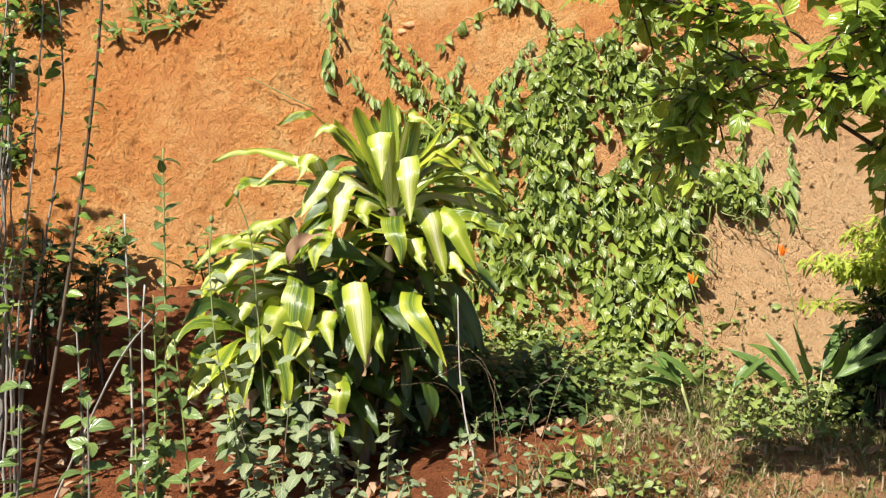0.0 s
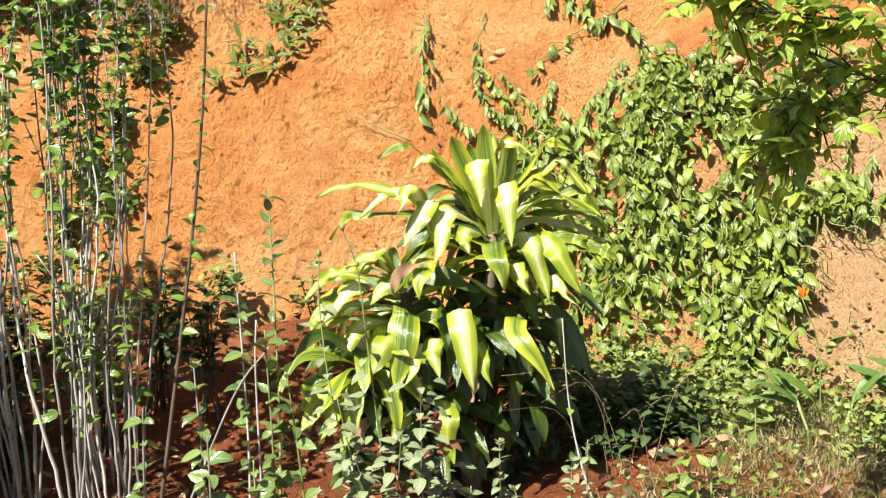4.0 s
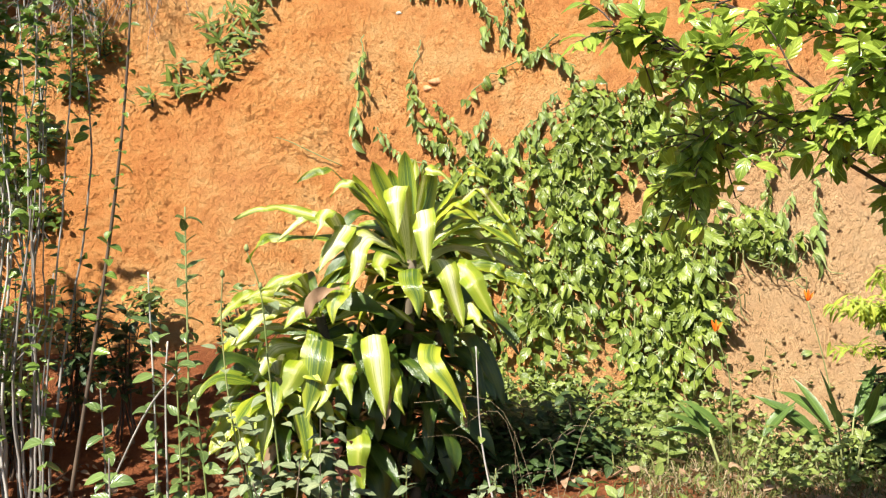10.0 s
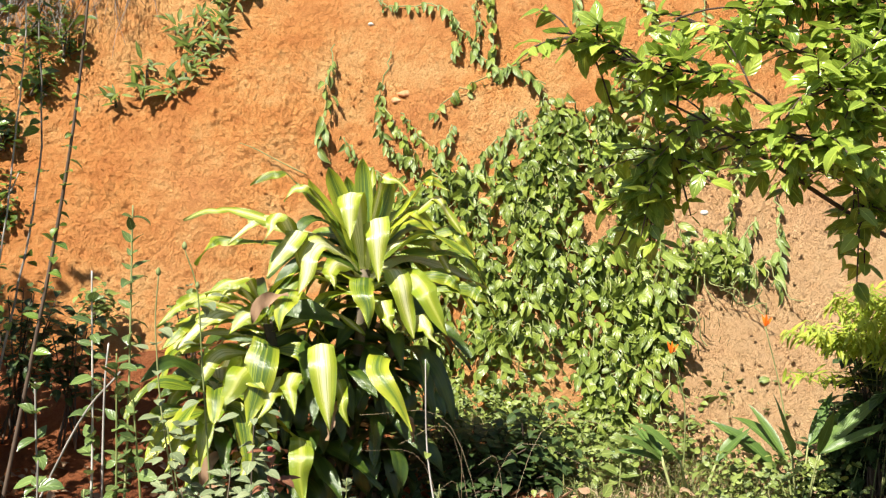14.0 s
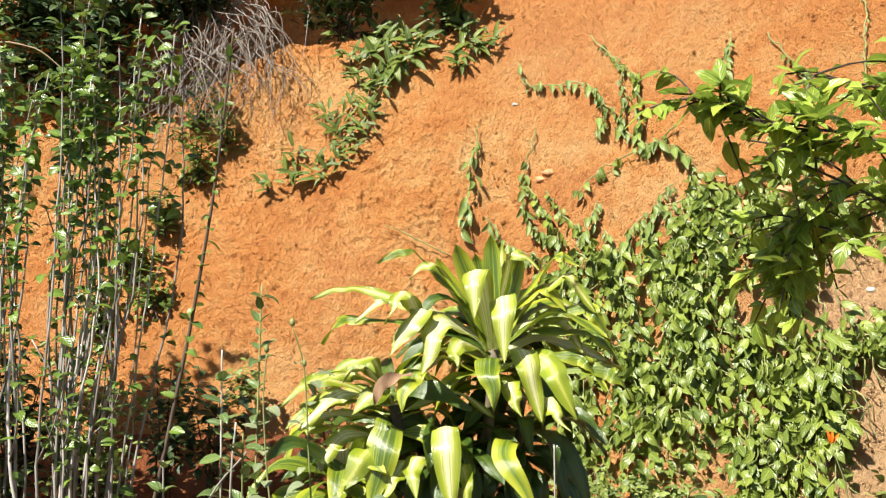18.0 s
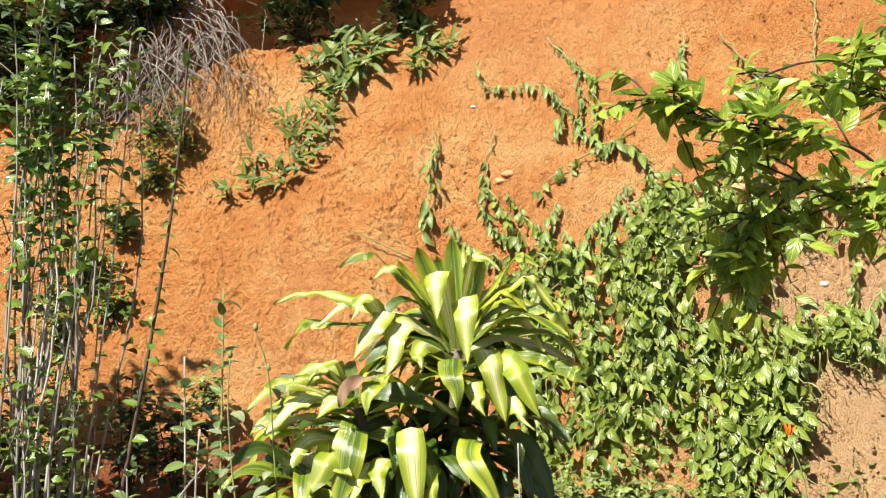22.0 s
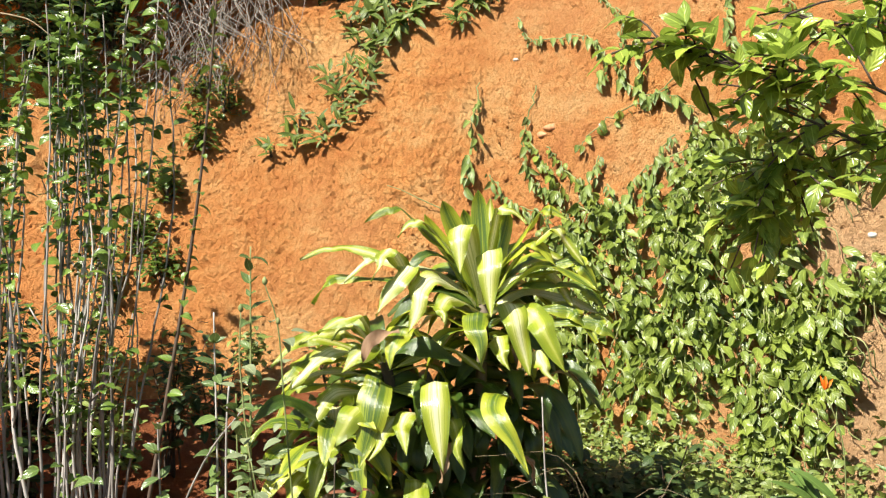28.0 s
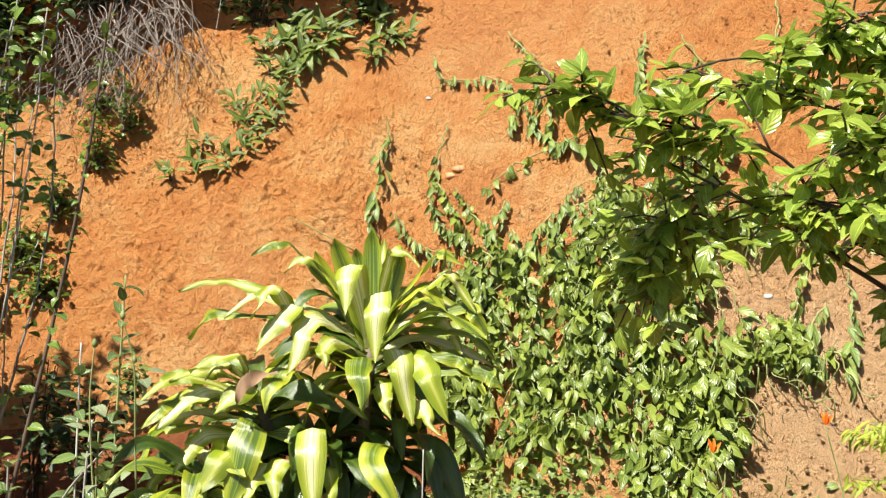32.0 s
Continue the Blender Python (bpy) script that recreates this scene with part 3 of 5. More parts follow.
LOW_FRONT = ((-0.39, 1.18, -0.45, 0.87, 0.124), (-0.46, 1.11, -0.57, 0.94, 0.098), (-0.35, 1.02, -0.41, 0.90, 0.082), (-0.16, 1.17, -0.12, 0.85, 0.108), (-0.08, 1.01, -0.04, 0.86, 0.056), (0.07, 1.10, 0.21, 0.85, 0.086), (-0.24, 0.78, -0.22, 0.55, 0.092), (-0.43, 0.76, -0.47, 0.66, 0.078),
             (-0.70, 0.83, -0.77, 0.69, 0.090), (-0.76, 0.88, -0.82, 0.73, 0.064), (-0.81, 0.92, -0.84, 0.82, 0.052), (0.26, 1.28, 0.33, 1.19, 0.078), (-0.29, 1.04, -0.26, 0.92, 0.078), (-0.58, 0.94, -0.67, 0.82, 0.078), (-0.64, 0.74, -0.69, 0.63, 0.070))


def corn_plant():
    rs = np.random.RandomState(4)
    e = thing("corn_plant", (-0.2, 4.45, gz(-0.2, 4.45) - 0.02), "bushy corn plant with drooping yellow-striped green leaves", "plant")
    g = gz(-0.2, 4.45) - 0.03
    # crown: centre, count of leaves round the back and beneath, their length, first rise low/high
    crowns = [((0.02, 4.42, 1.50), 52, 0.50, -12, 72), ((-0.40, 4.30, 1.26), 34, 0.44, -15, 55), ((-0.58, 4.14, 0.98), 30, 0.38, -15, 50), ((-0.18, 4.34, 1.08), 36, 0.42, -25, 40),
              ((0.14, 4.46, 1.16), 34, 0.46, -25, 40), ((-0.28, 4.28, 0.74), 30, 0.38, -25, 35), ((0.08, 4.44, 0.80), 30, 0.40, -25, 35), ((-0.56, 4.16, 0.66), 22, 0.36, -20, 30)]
    for i, (c, count, length, lo, hi) in enumerate(crowns):
        foot = (-0.2 + 0.25 * (c[0] + 0.2) + 0.02 * i, 4.47 + 0.02 * i, g)
        mid = ((foot[0] + c[0]) / 2 + 0.03, (foot[1] + c[1]) / 2 + 0.05, (g + c[2]) / 2 - 0.05)
        v, f = tube_geo(spline([foot, mid, c], 10), 0.032, 0.024, 8)
        part("stem", mesh_of("stem", v, f, CANE), e, "brown ringed cane")
        for k in range(count):
            q = (k + 0.5) / count
            az = k * 137.5 + 20 * i + rs.uniform(-12, 12)
            if i < 2 and 205 < az % 360 < 335:
                az += 180
            el = min(hi - (hi - lo) * q ** 0.8 + rs.uniform(-8, 8), 72)
            ln = length * rs.uniform(0.75, 1.1) * (0.75 + 0.35 * math.sin(math.pi * min(1, q + 0.18)))
            dr = rs.uniform(45, 95) + max(0, el) * 0.4
            b = (c[0] + 0.02 * math.cos(radians(az)), c[1] + 0.02 * math.sin(radians(az)) + (0.08 if i > 2 else 0), c[2] + 0.04 - 0.20 * q)
            v, f, u = strap_leaf(b, az, el, ln, rs.uniform(0.066, 0.098), dr, 100 * i + k, rs.uniform(-0.6, 0.6))
            tone = rs.rand()
            # lower crowns, and some leaves higher up, take the leaf darkened for shade
            part("leaf", mesh_of("leaf", v, f, SHADED_STRIPED if i > 2 or tone < 0.30 else STRIPED_GREEN if tone < 0.75 else STRIPED, u), e)
    # broad leaves that hang over one another
    sets = ((UPPER_FRONT, (0.02, 4.40, 1.50), 4.08, 4.02, 0.0), (UPPER_SIDE, (0.02, 4.42, 1.55), 4.36, 4.34, 0.6), (LEFT_CROWN, (-0.40, 4.28, 1.26), 4.12, 4.05, 0.45), (LOW_FRONT, None, 4.03, 3.96, 0.0))
    for row, (leaves, c, by, ty, flat) in enumerate(sets):
        for k, (bx, bz, tx, tz, wd) in enumerate(leaves):
            hub = c or min((q[0] for q in crowns[1:]), key=lambda q: (q[0] - bx) ** 2 + (q[2] + 0.05 - bz) ** 2)
            if hub[0] - bx > 0.30 and row == 0:
                hub = (-0.22, 4.34, 1.46)
            start = (hub[0] + 0.15 * (bx - hub[0]), hub[1], min(hub[2], bz - 0.03))
            shift = rs.uniform(-0.03, 0.03)
            v, f, u = blade_between(start, (bx, by + shift, bz), (tx, ty + shift, tz), wd * 1.06, 17 * row + k, flat)
            part("leaf", mesh_of("leaf", v, f, STRIPED_GREEN if (k * 7 + row) % 10 in (3, 8) or (row == 1 and k % 2) else STRIPED, u), e)
    # young leaves that stand up in the middle of the top crown: tip (x, z), lean, width
    for k, (tx, tz, back, wd) in enumerate(((0.00, 2.00, 0.03, 0.086), (-0.15, 1.95, -0.04, 0.096), (0.05, 1.97, 0.10, 0.060), (-0.07, 1.92, 0.08, 0.080), (0.13, 1.91, 0.02, 0.082), (-0.24, 1.90, 0.05, 0.070), (-0.11, 1.89, 0.12, 0.070))):
        c = np.array((0.02 + 0.1 * tx, 4.42, 1.48))
        ln = spline([c, c + ((tx - c[0]) * 0.35, back * 0.4, (tz - 1.48) * 0.45), (tx * 0.85 + c[0] * 0.15, 4.42 + back * 0.9, 1.48 + (tz - 1.48) * 0.85), (tx, 4.40 + back, tz)], 14)
        v, f, u = leaf_along(ln, wd, k)
        part("leaf", mesh_of("leaf", v, f, STRIPED if k == 2 else STRIPED_GREEN, u), e)
    for k, (x, y, z, az) in enumerate(((-0.30, 4.05, 1.40, 200), (-0.10, 4.10, 0.95, 260), (-0.55, 4.05, 0.75, 230), (0.15, 4.25, 0.9, 300))):
        v, f, u = strap_leaf((x, y, z), az, -10, 0.22, 0.05, 70, 950 + k, 1.2)
        part("dead_leaf", mesh_of("dead_leaf", v, f, DRY_LEAF, u), e, "curled dead brown leaf")


def leaf_along(ln, width, seed):
    """An upright lance leaf along a line, its face to the front."""
    n = len(ln)
    v = np.linspace(0, 1, n)
    d = np.gradient(ln, axis=0)
    d /= np.linalg.norm(d, axis=1)[:, None]
    side = np.array((1, 0.5 * math.sin(seed * 2.3), 0))
    right = side - d * (d @ side)[:, None]
    right /= np.linalg.norm(right, axis=1)[:, None]
    up = np.cross(right, d)
    w = np.sin(np.pi * (0.12 + 0.88 * v ** 0.9)) ** 0.8 * width / 2 + 0.0008
    verts = [ln[i] + right[i] * q * w[i] + up[i] * 0.25 * abs(q) * w[i] for i in range(n) for q in (-1, -0.5, 0, 0.5, 1)]
    uvs = [(0.5 + 0.5 * q, v[i]) for i in range(n) for q in (-1, -0.5, 0, 0.5, 1)]
    return np.array(verts), [(i * 5 + k, i * 5 + k + 1, i * 5 + k + 6, i * 5 + k + 5) for i in range(n - 1) for k in range(4)], np.array(uvs)


corn_plant()


# ---------------------------------------------------------------- creeper on the bank
VINE_SET = leaf_set("vine_leaf", 0.108, 0.050, VINE_LEAF, "ovate", (0.2, 0.7, 1.2, 0.5, 1.6, -0.4), 0.36, 5, 0.05)
GREY_SET = leaf_set("vine_leaf", 0.128, 0.046, GREY_VINE, "ovate", (0.2, 0.5, 0.8), 0.55, 5, 0.04)


def inside(x, z, poly):
    hit = False
    for (x0, z0), (x1, z1) in zip(poly, poly[1:] + poly[:1]):
        if (z0 > z) != (z1 > z) and x < x0 + (z - z0) * (x1 - x0) / (z1 - z0):
            hit = not hit
    return hit


def hang_leaf(p, rs, spread=0.45, size=1.0, out=1.0):
    """A leaf that hangs down the bank from p, its face turned out and up."""
    d = DOWN + Vector((rs.normal(0, spread), 0, 0)) + NORMAL * rs.uniform(0.05, out)
    face = NORMAL + Vector((rs.normal(-0.1, 1.1), rs.normal(0, 0.4), rs.uniform(-0.4, 1.0)))
    return aim(p, d, face, size * rs.uniform(0.62, 1.2))


def strand(name, line, label, leaves, material, gap=0.045, seed=0, size=1.0, bare=0.0, group="creeper strands"):
    """One hanging strand along (x, z) places of the bank: a stem and its leaves."""
    rs = np.random.RandomState(seed)
    pts = spline([(x, z) for x, z in line], max(8, int(6 * len(line))))
    pts3 = [tuple(bank_point(x + rs.normal(0, 0.012), z, 0.03 + 0.02 * abs(rs.normal()))) for x, z in pts]
    e = thing(name, tuple(bank_point(*line[0], 0.0)), label, "creeper", group)
    v, f = tube_geo(pts3, 0.006, 0.004, 5)
    part("stem", mesh_of("stem", v, f, GREEN_STEM), e)
    ln = spline(pts3, 60)
    total = np.linalg.norm(np.diff(ln, axis=0), axis=1).sum()
    poses = []
    for k in range(int(total / gap)):
        s = (k + 0.5) / (total / gap)
        if s < bare:
            continue
        p = Vector(ln[int(s * 59)]) + Vector((rs.normal(0, 0.012), 0, rs.normal(0, 0.012)))
        poses.append(hang_leaf(p, rs, 0.25, size * (0.6 + 0.5 * s), 0.55))
    foliage(e, poses, leaves, material)


def creepers():
    upper = [([(0.69, 3.87), (0.85, 3.63), (0.99, 3.42), (0.98, 2.94)], 0.036, 0.10), ([(0.11, 3.63), (0.20, 3.42), (0.33, 3.42), (0.63, 3.42), (0.74, 3.17), (0.69, 3.03)], 0.045, 0.02),
             ([(1.77, 3.92), (1.69, 3.62), (1.65, 3.28)], 0.026, 0.18), ([(2.05, 3.89), (2.22, 3.57), (2.30, 3.40)], 0.05, 0.25), ([(-0.18, 3.08), (-0.21, 2.75), (-0.26, 2.25)], 0.028, 0.20),
             ([(0.26, 3.03), (0.15, 2.66), (0.19, 2.32), (0.35, 2.19)], 0.026, 0.22), ([(1.25, 3.05), (1.05, 2.89), (0.85, 2.80), (0.64, 2.66), (0.51, 2.50)], 0.060, 0.0),
             ([(1.34, 2.52), (0.97, 2.36), (0.84, 2.15), (0.70, 2.08)], 0.026, 0.0), ([(0.63, 3.42), (0.78, 3.20), (0.98, 2.94), (1.15, 2.93), (1.35, 2.80)], 0.028, 0.0),
             ([(2.72, 2.21), (2.58, 1.80), (2.45, 1.42)], 0.024, 0.0), ([(2.98, 2.05), (2.93, 1.68), (2.82, 1.36)], 0.040, 0.15), ([(2.80, 1.84), (2.66, 1.66), (2.62, 1.38)], 0.030, 0.0),
             ([(0.30, 2.55), (0.45, 2.35), (0.62, 2.12)], 0.03, 0.0), ([(-0.10, 2.35), (0.05, 2.15), (0.30, 2.05)], 0.028, 0.0), ([(0.86, 3.66), (0.90, 3.30), (0.82, 3.02)], 0.035, 0.1),
             ([(0.18, 2.60), (0.30, 2.40), (0.42, 2.16)], 0.026, 0.0), ([(0.52, 2.30), (0.60, 2.05), (0.55, 1.75)], 0.024, 0.0), ([(0.72, 2.25), (0.80, 2.0), (0.88, 1.70)], 0.024, 0.0), ([(0.95, 2.30), (1.0, 2.05), (1.05, 1.75)], 0.024, 0.0), ([(1.12, 2.40), (1.20, 2.15), (1.22, 1.85)], 0.024, 0.0), ([(0.40, 2.10), (0.46, 1.85), (0.50, 1.55)], 0.024, 0.0), ([(1.35, 2.75), (1.30, 2.45), (1.38, 2.15)], 0.024, 0.0), ([(0.66, 2.46), (0.60, 2.28), (0.50, 2.10)], 0.03, 0.0), ([(1.20, 2.60), (1.05, 2.42), (1.0, 2.2)], 0.03, 0.0)]
    for i, (line, gap, bare) in enumerate(upper):
        strand("creeper_strand", line, "hanging creeper strand with drooping grey-green leaves on bare earth", GREY_SET if i % 3 else VINE_SET, GREY_VINE if i % 3 else VINE_LEAF, gap, 30 + i, 1.0, bare)
    strand("dry_creeper", [(2.85, 4.27), (2.79, 3.88), (2.72, 3.57), (2.70, 3.40)], "thin withered creeper strand with small pale leaves", GREY_SET, GREY_VINE, 0.06, 77, 0.55, 0.0, "")
    e = thing("bare_twig", tuple(bank_point(-0.79, 2.27)), "thin bare creeper twig leaning out of the earth", "twig")
    v, f = tube_geo(spline([tuple(bank_point(-0.80, 2.28, 0.05)), tuple(bank_point(-0.70, 2.24, 0.06)), tuple(bank_point(-0.56, 2.18, 0.04)), tuple(bank_point(-0.35, 2.10, 0.0))], 12), 0.003, 0.005, 5)
    part("stem", mesh_of("stem", v, f, GREEN_STEM), e)

    # the mass that covers the middle of the bank
    rs = np.random.RandomState(8)
    poly = [(0.12, 2.00), (0.45, 2.14), (0.85, 2.14), (1.15, 2.30), (1.32, 2.60), (1.55, 2.90), (1.83, 3.15), (2.25, 3.00), (2.60, 2.90), (2.85, 2.60), (2.70, 2.20), (2.42, 2.25), (2.22, 2.20), (2.08, 2.10),
            (2.02, 1.72), (2.30, 1.70), (2.60, 1.72), (2.85, 1.52), (2.60, 1.44), (2.25, 1.40), (2.12, 1.22), (2.10, 0.98), (1.85, 0.82), (1.92, 0.66), (1.45, 0.45), (0.55, 0.52), (0.25, 1.0), (0.12, 1.6)]
    e = thing("creeper", tuple(bank_point(1.4, 0.62)), "dense creeper with hanging green leaves covering the earth bank", "creeper")
    poses, stems = [], []
    for i in range(490):
        for _ in range(60):
            x, z = rs.uniform(0.1, 2.9), rs.uniform(0.45, 3.15)
            if inside(x, z, poly) and value_noise(np.array([x * 3.2]), np.array([z * 3.2]), 9)[0] > (-0.18 if z > 1.7 and x > 1.0 else -0.29) + rs.uniform(-0.06, 0.06):
                break
        n, px, pz, line = rs.randint(3, 9), x, z, []
        drift = rs.normal(0, 0.02)
        for k in range(n):
            out = 0.025 + 0.06 * abs(rs.normal()) * (1.3 - 0.3 * (pz > 2))
            line.append(tuple(bank_point(px, pz, out)))
            if inside(px, pz, poly):
                for _ in range(rs.randint(1, 3)):
                    p = Vector(line[-1]) + Vector((rs.normal(0, 0.02), rs.normal(0, 0.015), rs.normal(0, 0.015)))
                    poses.append(hang_leaf(p, rs, 0.55))
            px, pz = px + drift + rs.normal(0, 0.02), max(0.40, pz - rs.uniform(0.035, 0.07))
        stems.append(tube_geo(spline(line, len(line) * 2), 0.005, 0.003, 4))
    v, f = joined(stems)
    tagged(part("stem", mesh_of("stem", v, f, GREEN_STEM), e, "tangle of thin green stems"), kind="stuff")
    foliage(e, poses, VINE_SET, VINE_LEAF)


creepers()


# ---------------------------------------------------------------- rosettes rooted in the bank
EPI_SET = leaf_set("strap_leaf", 0.180, 0.046, EPI_LEAF, "lance", (0.2, 0.6, 0.9, 0.4), 0.3, 6, 0.04)
EPI_BIG = leaf_set("strap_leaf", 0.20, 0.052, EPI_LEAF, "lance", (0.2, 0.6, 1.0, 0.4), 0.3, 6, 0.04)


def rosettes():
    rs = np.random.RandomState(21)
    spots = [(-1.68, 2.56, 0.75), (-1.52, 2.66, 0.95), (-1.50, 2.80, 0.85), (-1.30, 2.67, 0.95), (-1.22, 2.78, 0.8), (-1.20, 3.02, 0.9), (-1.02, 3.02, 0.95), (-1.34, 3.16, 0.8), (-1.00, 3.20, 0.9),
             (-1.14, 3.20, 0.75), (-0.86, 3.56, 1.25), (-1.02, 3.70, 1.2), (-0.74, 3.66, 1.2), (-1.20, 3.66, 1.0), (-0.90, 3.80, 1.3), (-0.68, 3.80, 1.2), (-0.80, 3.96, 1.3), (-1.02, 3.96, 1.2), (-0.58, 3.98, 1.2),
             (-0.34, 3.62, 1.0), (-0.26, 3.78, 1.15), (-0.10, 3.82, 0.9), (-0.34, 3.98, 1.2), (-1.34, 3.92, 1.1), (-0.98, 3.40, 0.9), (-1.12, 3.46, 0.8), (-0.92, 3.46, 1.0), (-1.12, 2.90, 0.7)]
    for x, z, s in spots:
        p = bank_point(x, z, 0.02)
        e = thing("rosette_plant", tuple(p), "rosette of narrow dusty green leaves rooted in bare earth", "plant", "rosettes on the bank")
        v, f = tube_geo([tuple(bank_point(x, z, -0.06)), tuple(bank_point(x, z, 0.0)), tuple(bank_point(x, z + 0.02, 0.05))], 0.014, 0.010, 6)
        part("stem", mesh_of("stem", v, f, CANE), e)
        poses = []
        for k in range(rs.randint(12, 18)):
            a = rs.uniform(0, 2 * math.pi)
            d = Vector((math.cos(a), 0, 0)) + DOWN * (-math.sin(a)) + NORMAL * rs.uniform(0.15, 0.9)
            poses.append(aim(bank_point(x + rs.normal(0, 0.035), z + 0.02 + rs.normal(0, 0.035), 0.04 + 0.05 * rs.rand()), d, NORMAL + Vector((rs.normal(0, 0.3), 0, rs.uniform(0, 0.6))), s * rs.uniform(0.5, 1.05)))
        foliage(e, poses, EPI_BIG if s > 1.15 else EPI_SET, EPI_LEAF)


rosettes()


# ---------------------------------------------------------------- the tree whose branches reach in
TREE_SET = leaf_set("tree_leaf", 0.090, 0.042, TREE_LEAF, "ovate", (0.2, 0.6, 1.0, 0.4, -0.2), 0.24, 6, 0.03)


def tree():
    rs = np.random.RandomState(5)
    g = gz(3.1, 3.7)
    e = thing("tree", (3.1, 3.7, g - 0.05), "small tree with spreading branches of glossy green leaves", "tree")
    trunk = spline([(3.1, 3.7, g - 0.1), (3.05, 3.68, 0.8), (2.95, 3.6, 1.4), (2.9, 3.55, 2.2), (2.85, 3.5, 3.2)], 16)
    v, f = tube_geo(trunk, 0.075, 0.03, 10)
    part("trunk", mesh_of("trunk", v, f, DARK_BARK), e)
    limbs = [[(2.98, 3.62, 1.25), (2.4, 3.45, 1.45), (1.89, 3.3, 1.64), (1.48, 3.2, 1.84), (1.19, 3.1, 1.98), (0.95, 3.05, 2.08)],
             [(1.48, 3.2, 1.84), (1.30, 3.05, 2.08), (1.05, 3.0, 2.16), (0.84, 2.95, 2.17), (0.62, 2.9, 2.24)],
             [(2.92, 3.57, 1.9), (2.4, 3.42, 2.05), (1.89, 3.3, 2.20), (1.55, 3.25, 2.28), (1.25, 3.2, 2.34), (1.02, 3.15, 2.37)],
             [(2.88, 3.53, 2.4), (2.4, 3.4, 2.52), (2.05, 3.3, 2.60), (1.70, 3.25, 2.52)],
             [(1.75, 3.27, 1.72), (1.65, 3.15, 1.90), (1.52, 3.0, 1.97), (1.35, 2.95, 1.95)],
             [(1.89, 3.3, 2.20), (1.75, 3.1, 2.14), (1.60, 3.0, 2.10), (1.42, 2.95, 2.12)],
             [(2.4, 3.45, 1.45), (2.2, 3.3, 1.75), (1.98, 3.2, 1.96), (1.78, 3.15, 2.06)],
             [(1.10, 3.08, 2.02), (1.02, 3.12, 1.93), (0.98, 3.15, 1.88), (0.95, 3.15, 1.82)],
             [(2.4, 3.42, 2.05), (2.25, 3.3, 2.3), (2.0, 3.25, 2.42), (1.8, 3.2, 2.40)],
             [(2.4, 3.4, 2.52), (2.2, 3.3, 2.70), (1.95, 3.2, 2.78), (1.8, 3.2, 2.72)],
             [(2.4, 3.4, 2.52), (2.15, 3.35, 2.58), (1.95, 3.3, 2.50), (1.72, 3.25, 2.42)],
             [(2.4, 3.42, 2.05), (2.1, 3.35, 1.95), (1.9, 3.3, 1.85), (1.72, 3.25, 1.74)],
             [(2.2, 3.3, 1.75), (2.05, 3.25, 2.1), (1.9, 3.2, 2.3), (1.7, 3.2, 2.32)],
             [(2.87, 3.52, 2.7), (1.74, 3.40, 2.66), (1.57, 3.35, 2.57), (1.41, 3.30, 2.47)]]
    poses = []
    for i, lm in enumerate(limbs):
        ln = spline(lm, 26)
        v, f = tube_geo(ln, 0.014 if i in (0, 2, 3) else 0.006, 0.003, 7)
        limb = part("branch", mesh_of("branch", v, f, DARK_BARK), e)
        first = (15, 8, 10, 8, 8, 6, 10, 6, 8, 6, 6, 8, 8, 10)[i]
        twigs = []
        for k in range(first, 26):
            if rs.rand() < 0.10 and k < 25:
                continue
            for _ in range(2):
                d0 = Vector(ln[min(25, k + 1)] - ln[k - 1]).normalized()
                d = (d0 * rs.uniform(0.3, 1.0) + Vector((rs.normal(0, 0.6), rs.normal(0, 0.6), rs.normal(-0.05, 0.45)))).normalized()
                n = rs.uniform(0.07, 0.26)
                p0 = Vector(ln[k])
                p1 = p0 + d * n * 0.5 + Vector((0, 0, 0.01))
                p2 = p0 + d * n - Vector((0, 0, 0.02))
                tw = spline([p0, p1, p2], 6)
                twigs.append(tube_geo(tw, 0.004, 0.0025, 5))
                for j in range(rs.randint(6, 11)):
                    q = Vector(tw[max(1, 5 - j // 2)])
                    a = rs.uniform(0, 2 * math.pi)
                    dd = d * rs.uniform(0.4, 1.2) + Vector((math.cos(a), math.sin(a), rs.uniform(-0.9, 0.6)))
                    poses.append(aim(q, dd, Vector((rs.normal(-0.3, 0.5), rs.normal(-0.4, 0.5), 1.0)), rs.uniform(0.55, 1.15)))
        v, f = joined(twigs)
        tagged(part("twig", mesh_of("twig", v, f, DARK_BARK), limb), kind="stuff")
    rs.shuffle(poses)
    foliage(e, poses, TREE_SET, TREE_LEAF)


tree()


# ---------------------------------------------------------------- tall pale-stemmed shrubs
SHRUB_SET = leaf_set("shrub_leaf", 0.074, 0.044, SHRUB_LEAF, "ovate", (0.2, 0.7, 1.0), 0.3, 5)


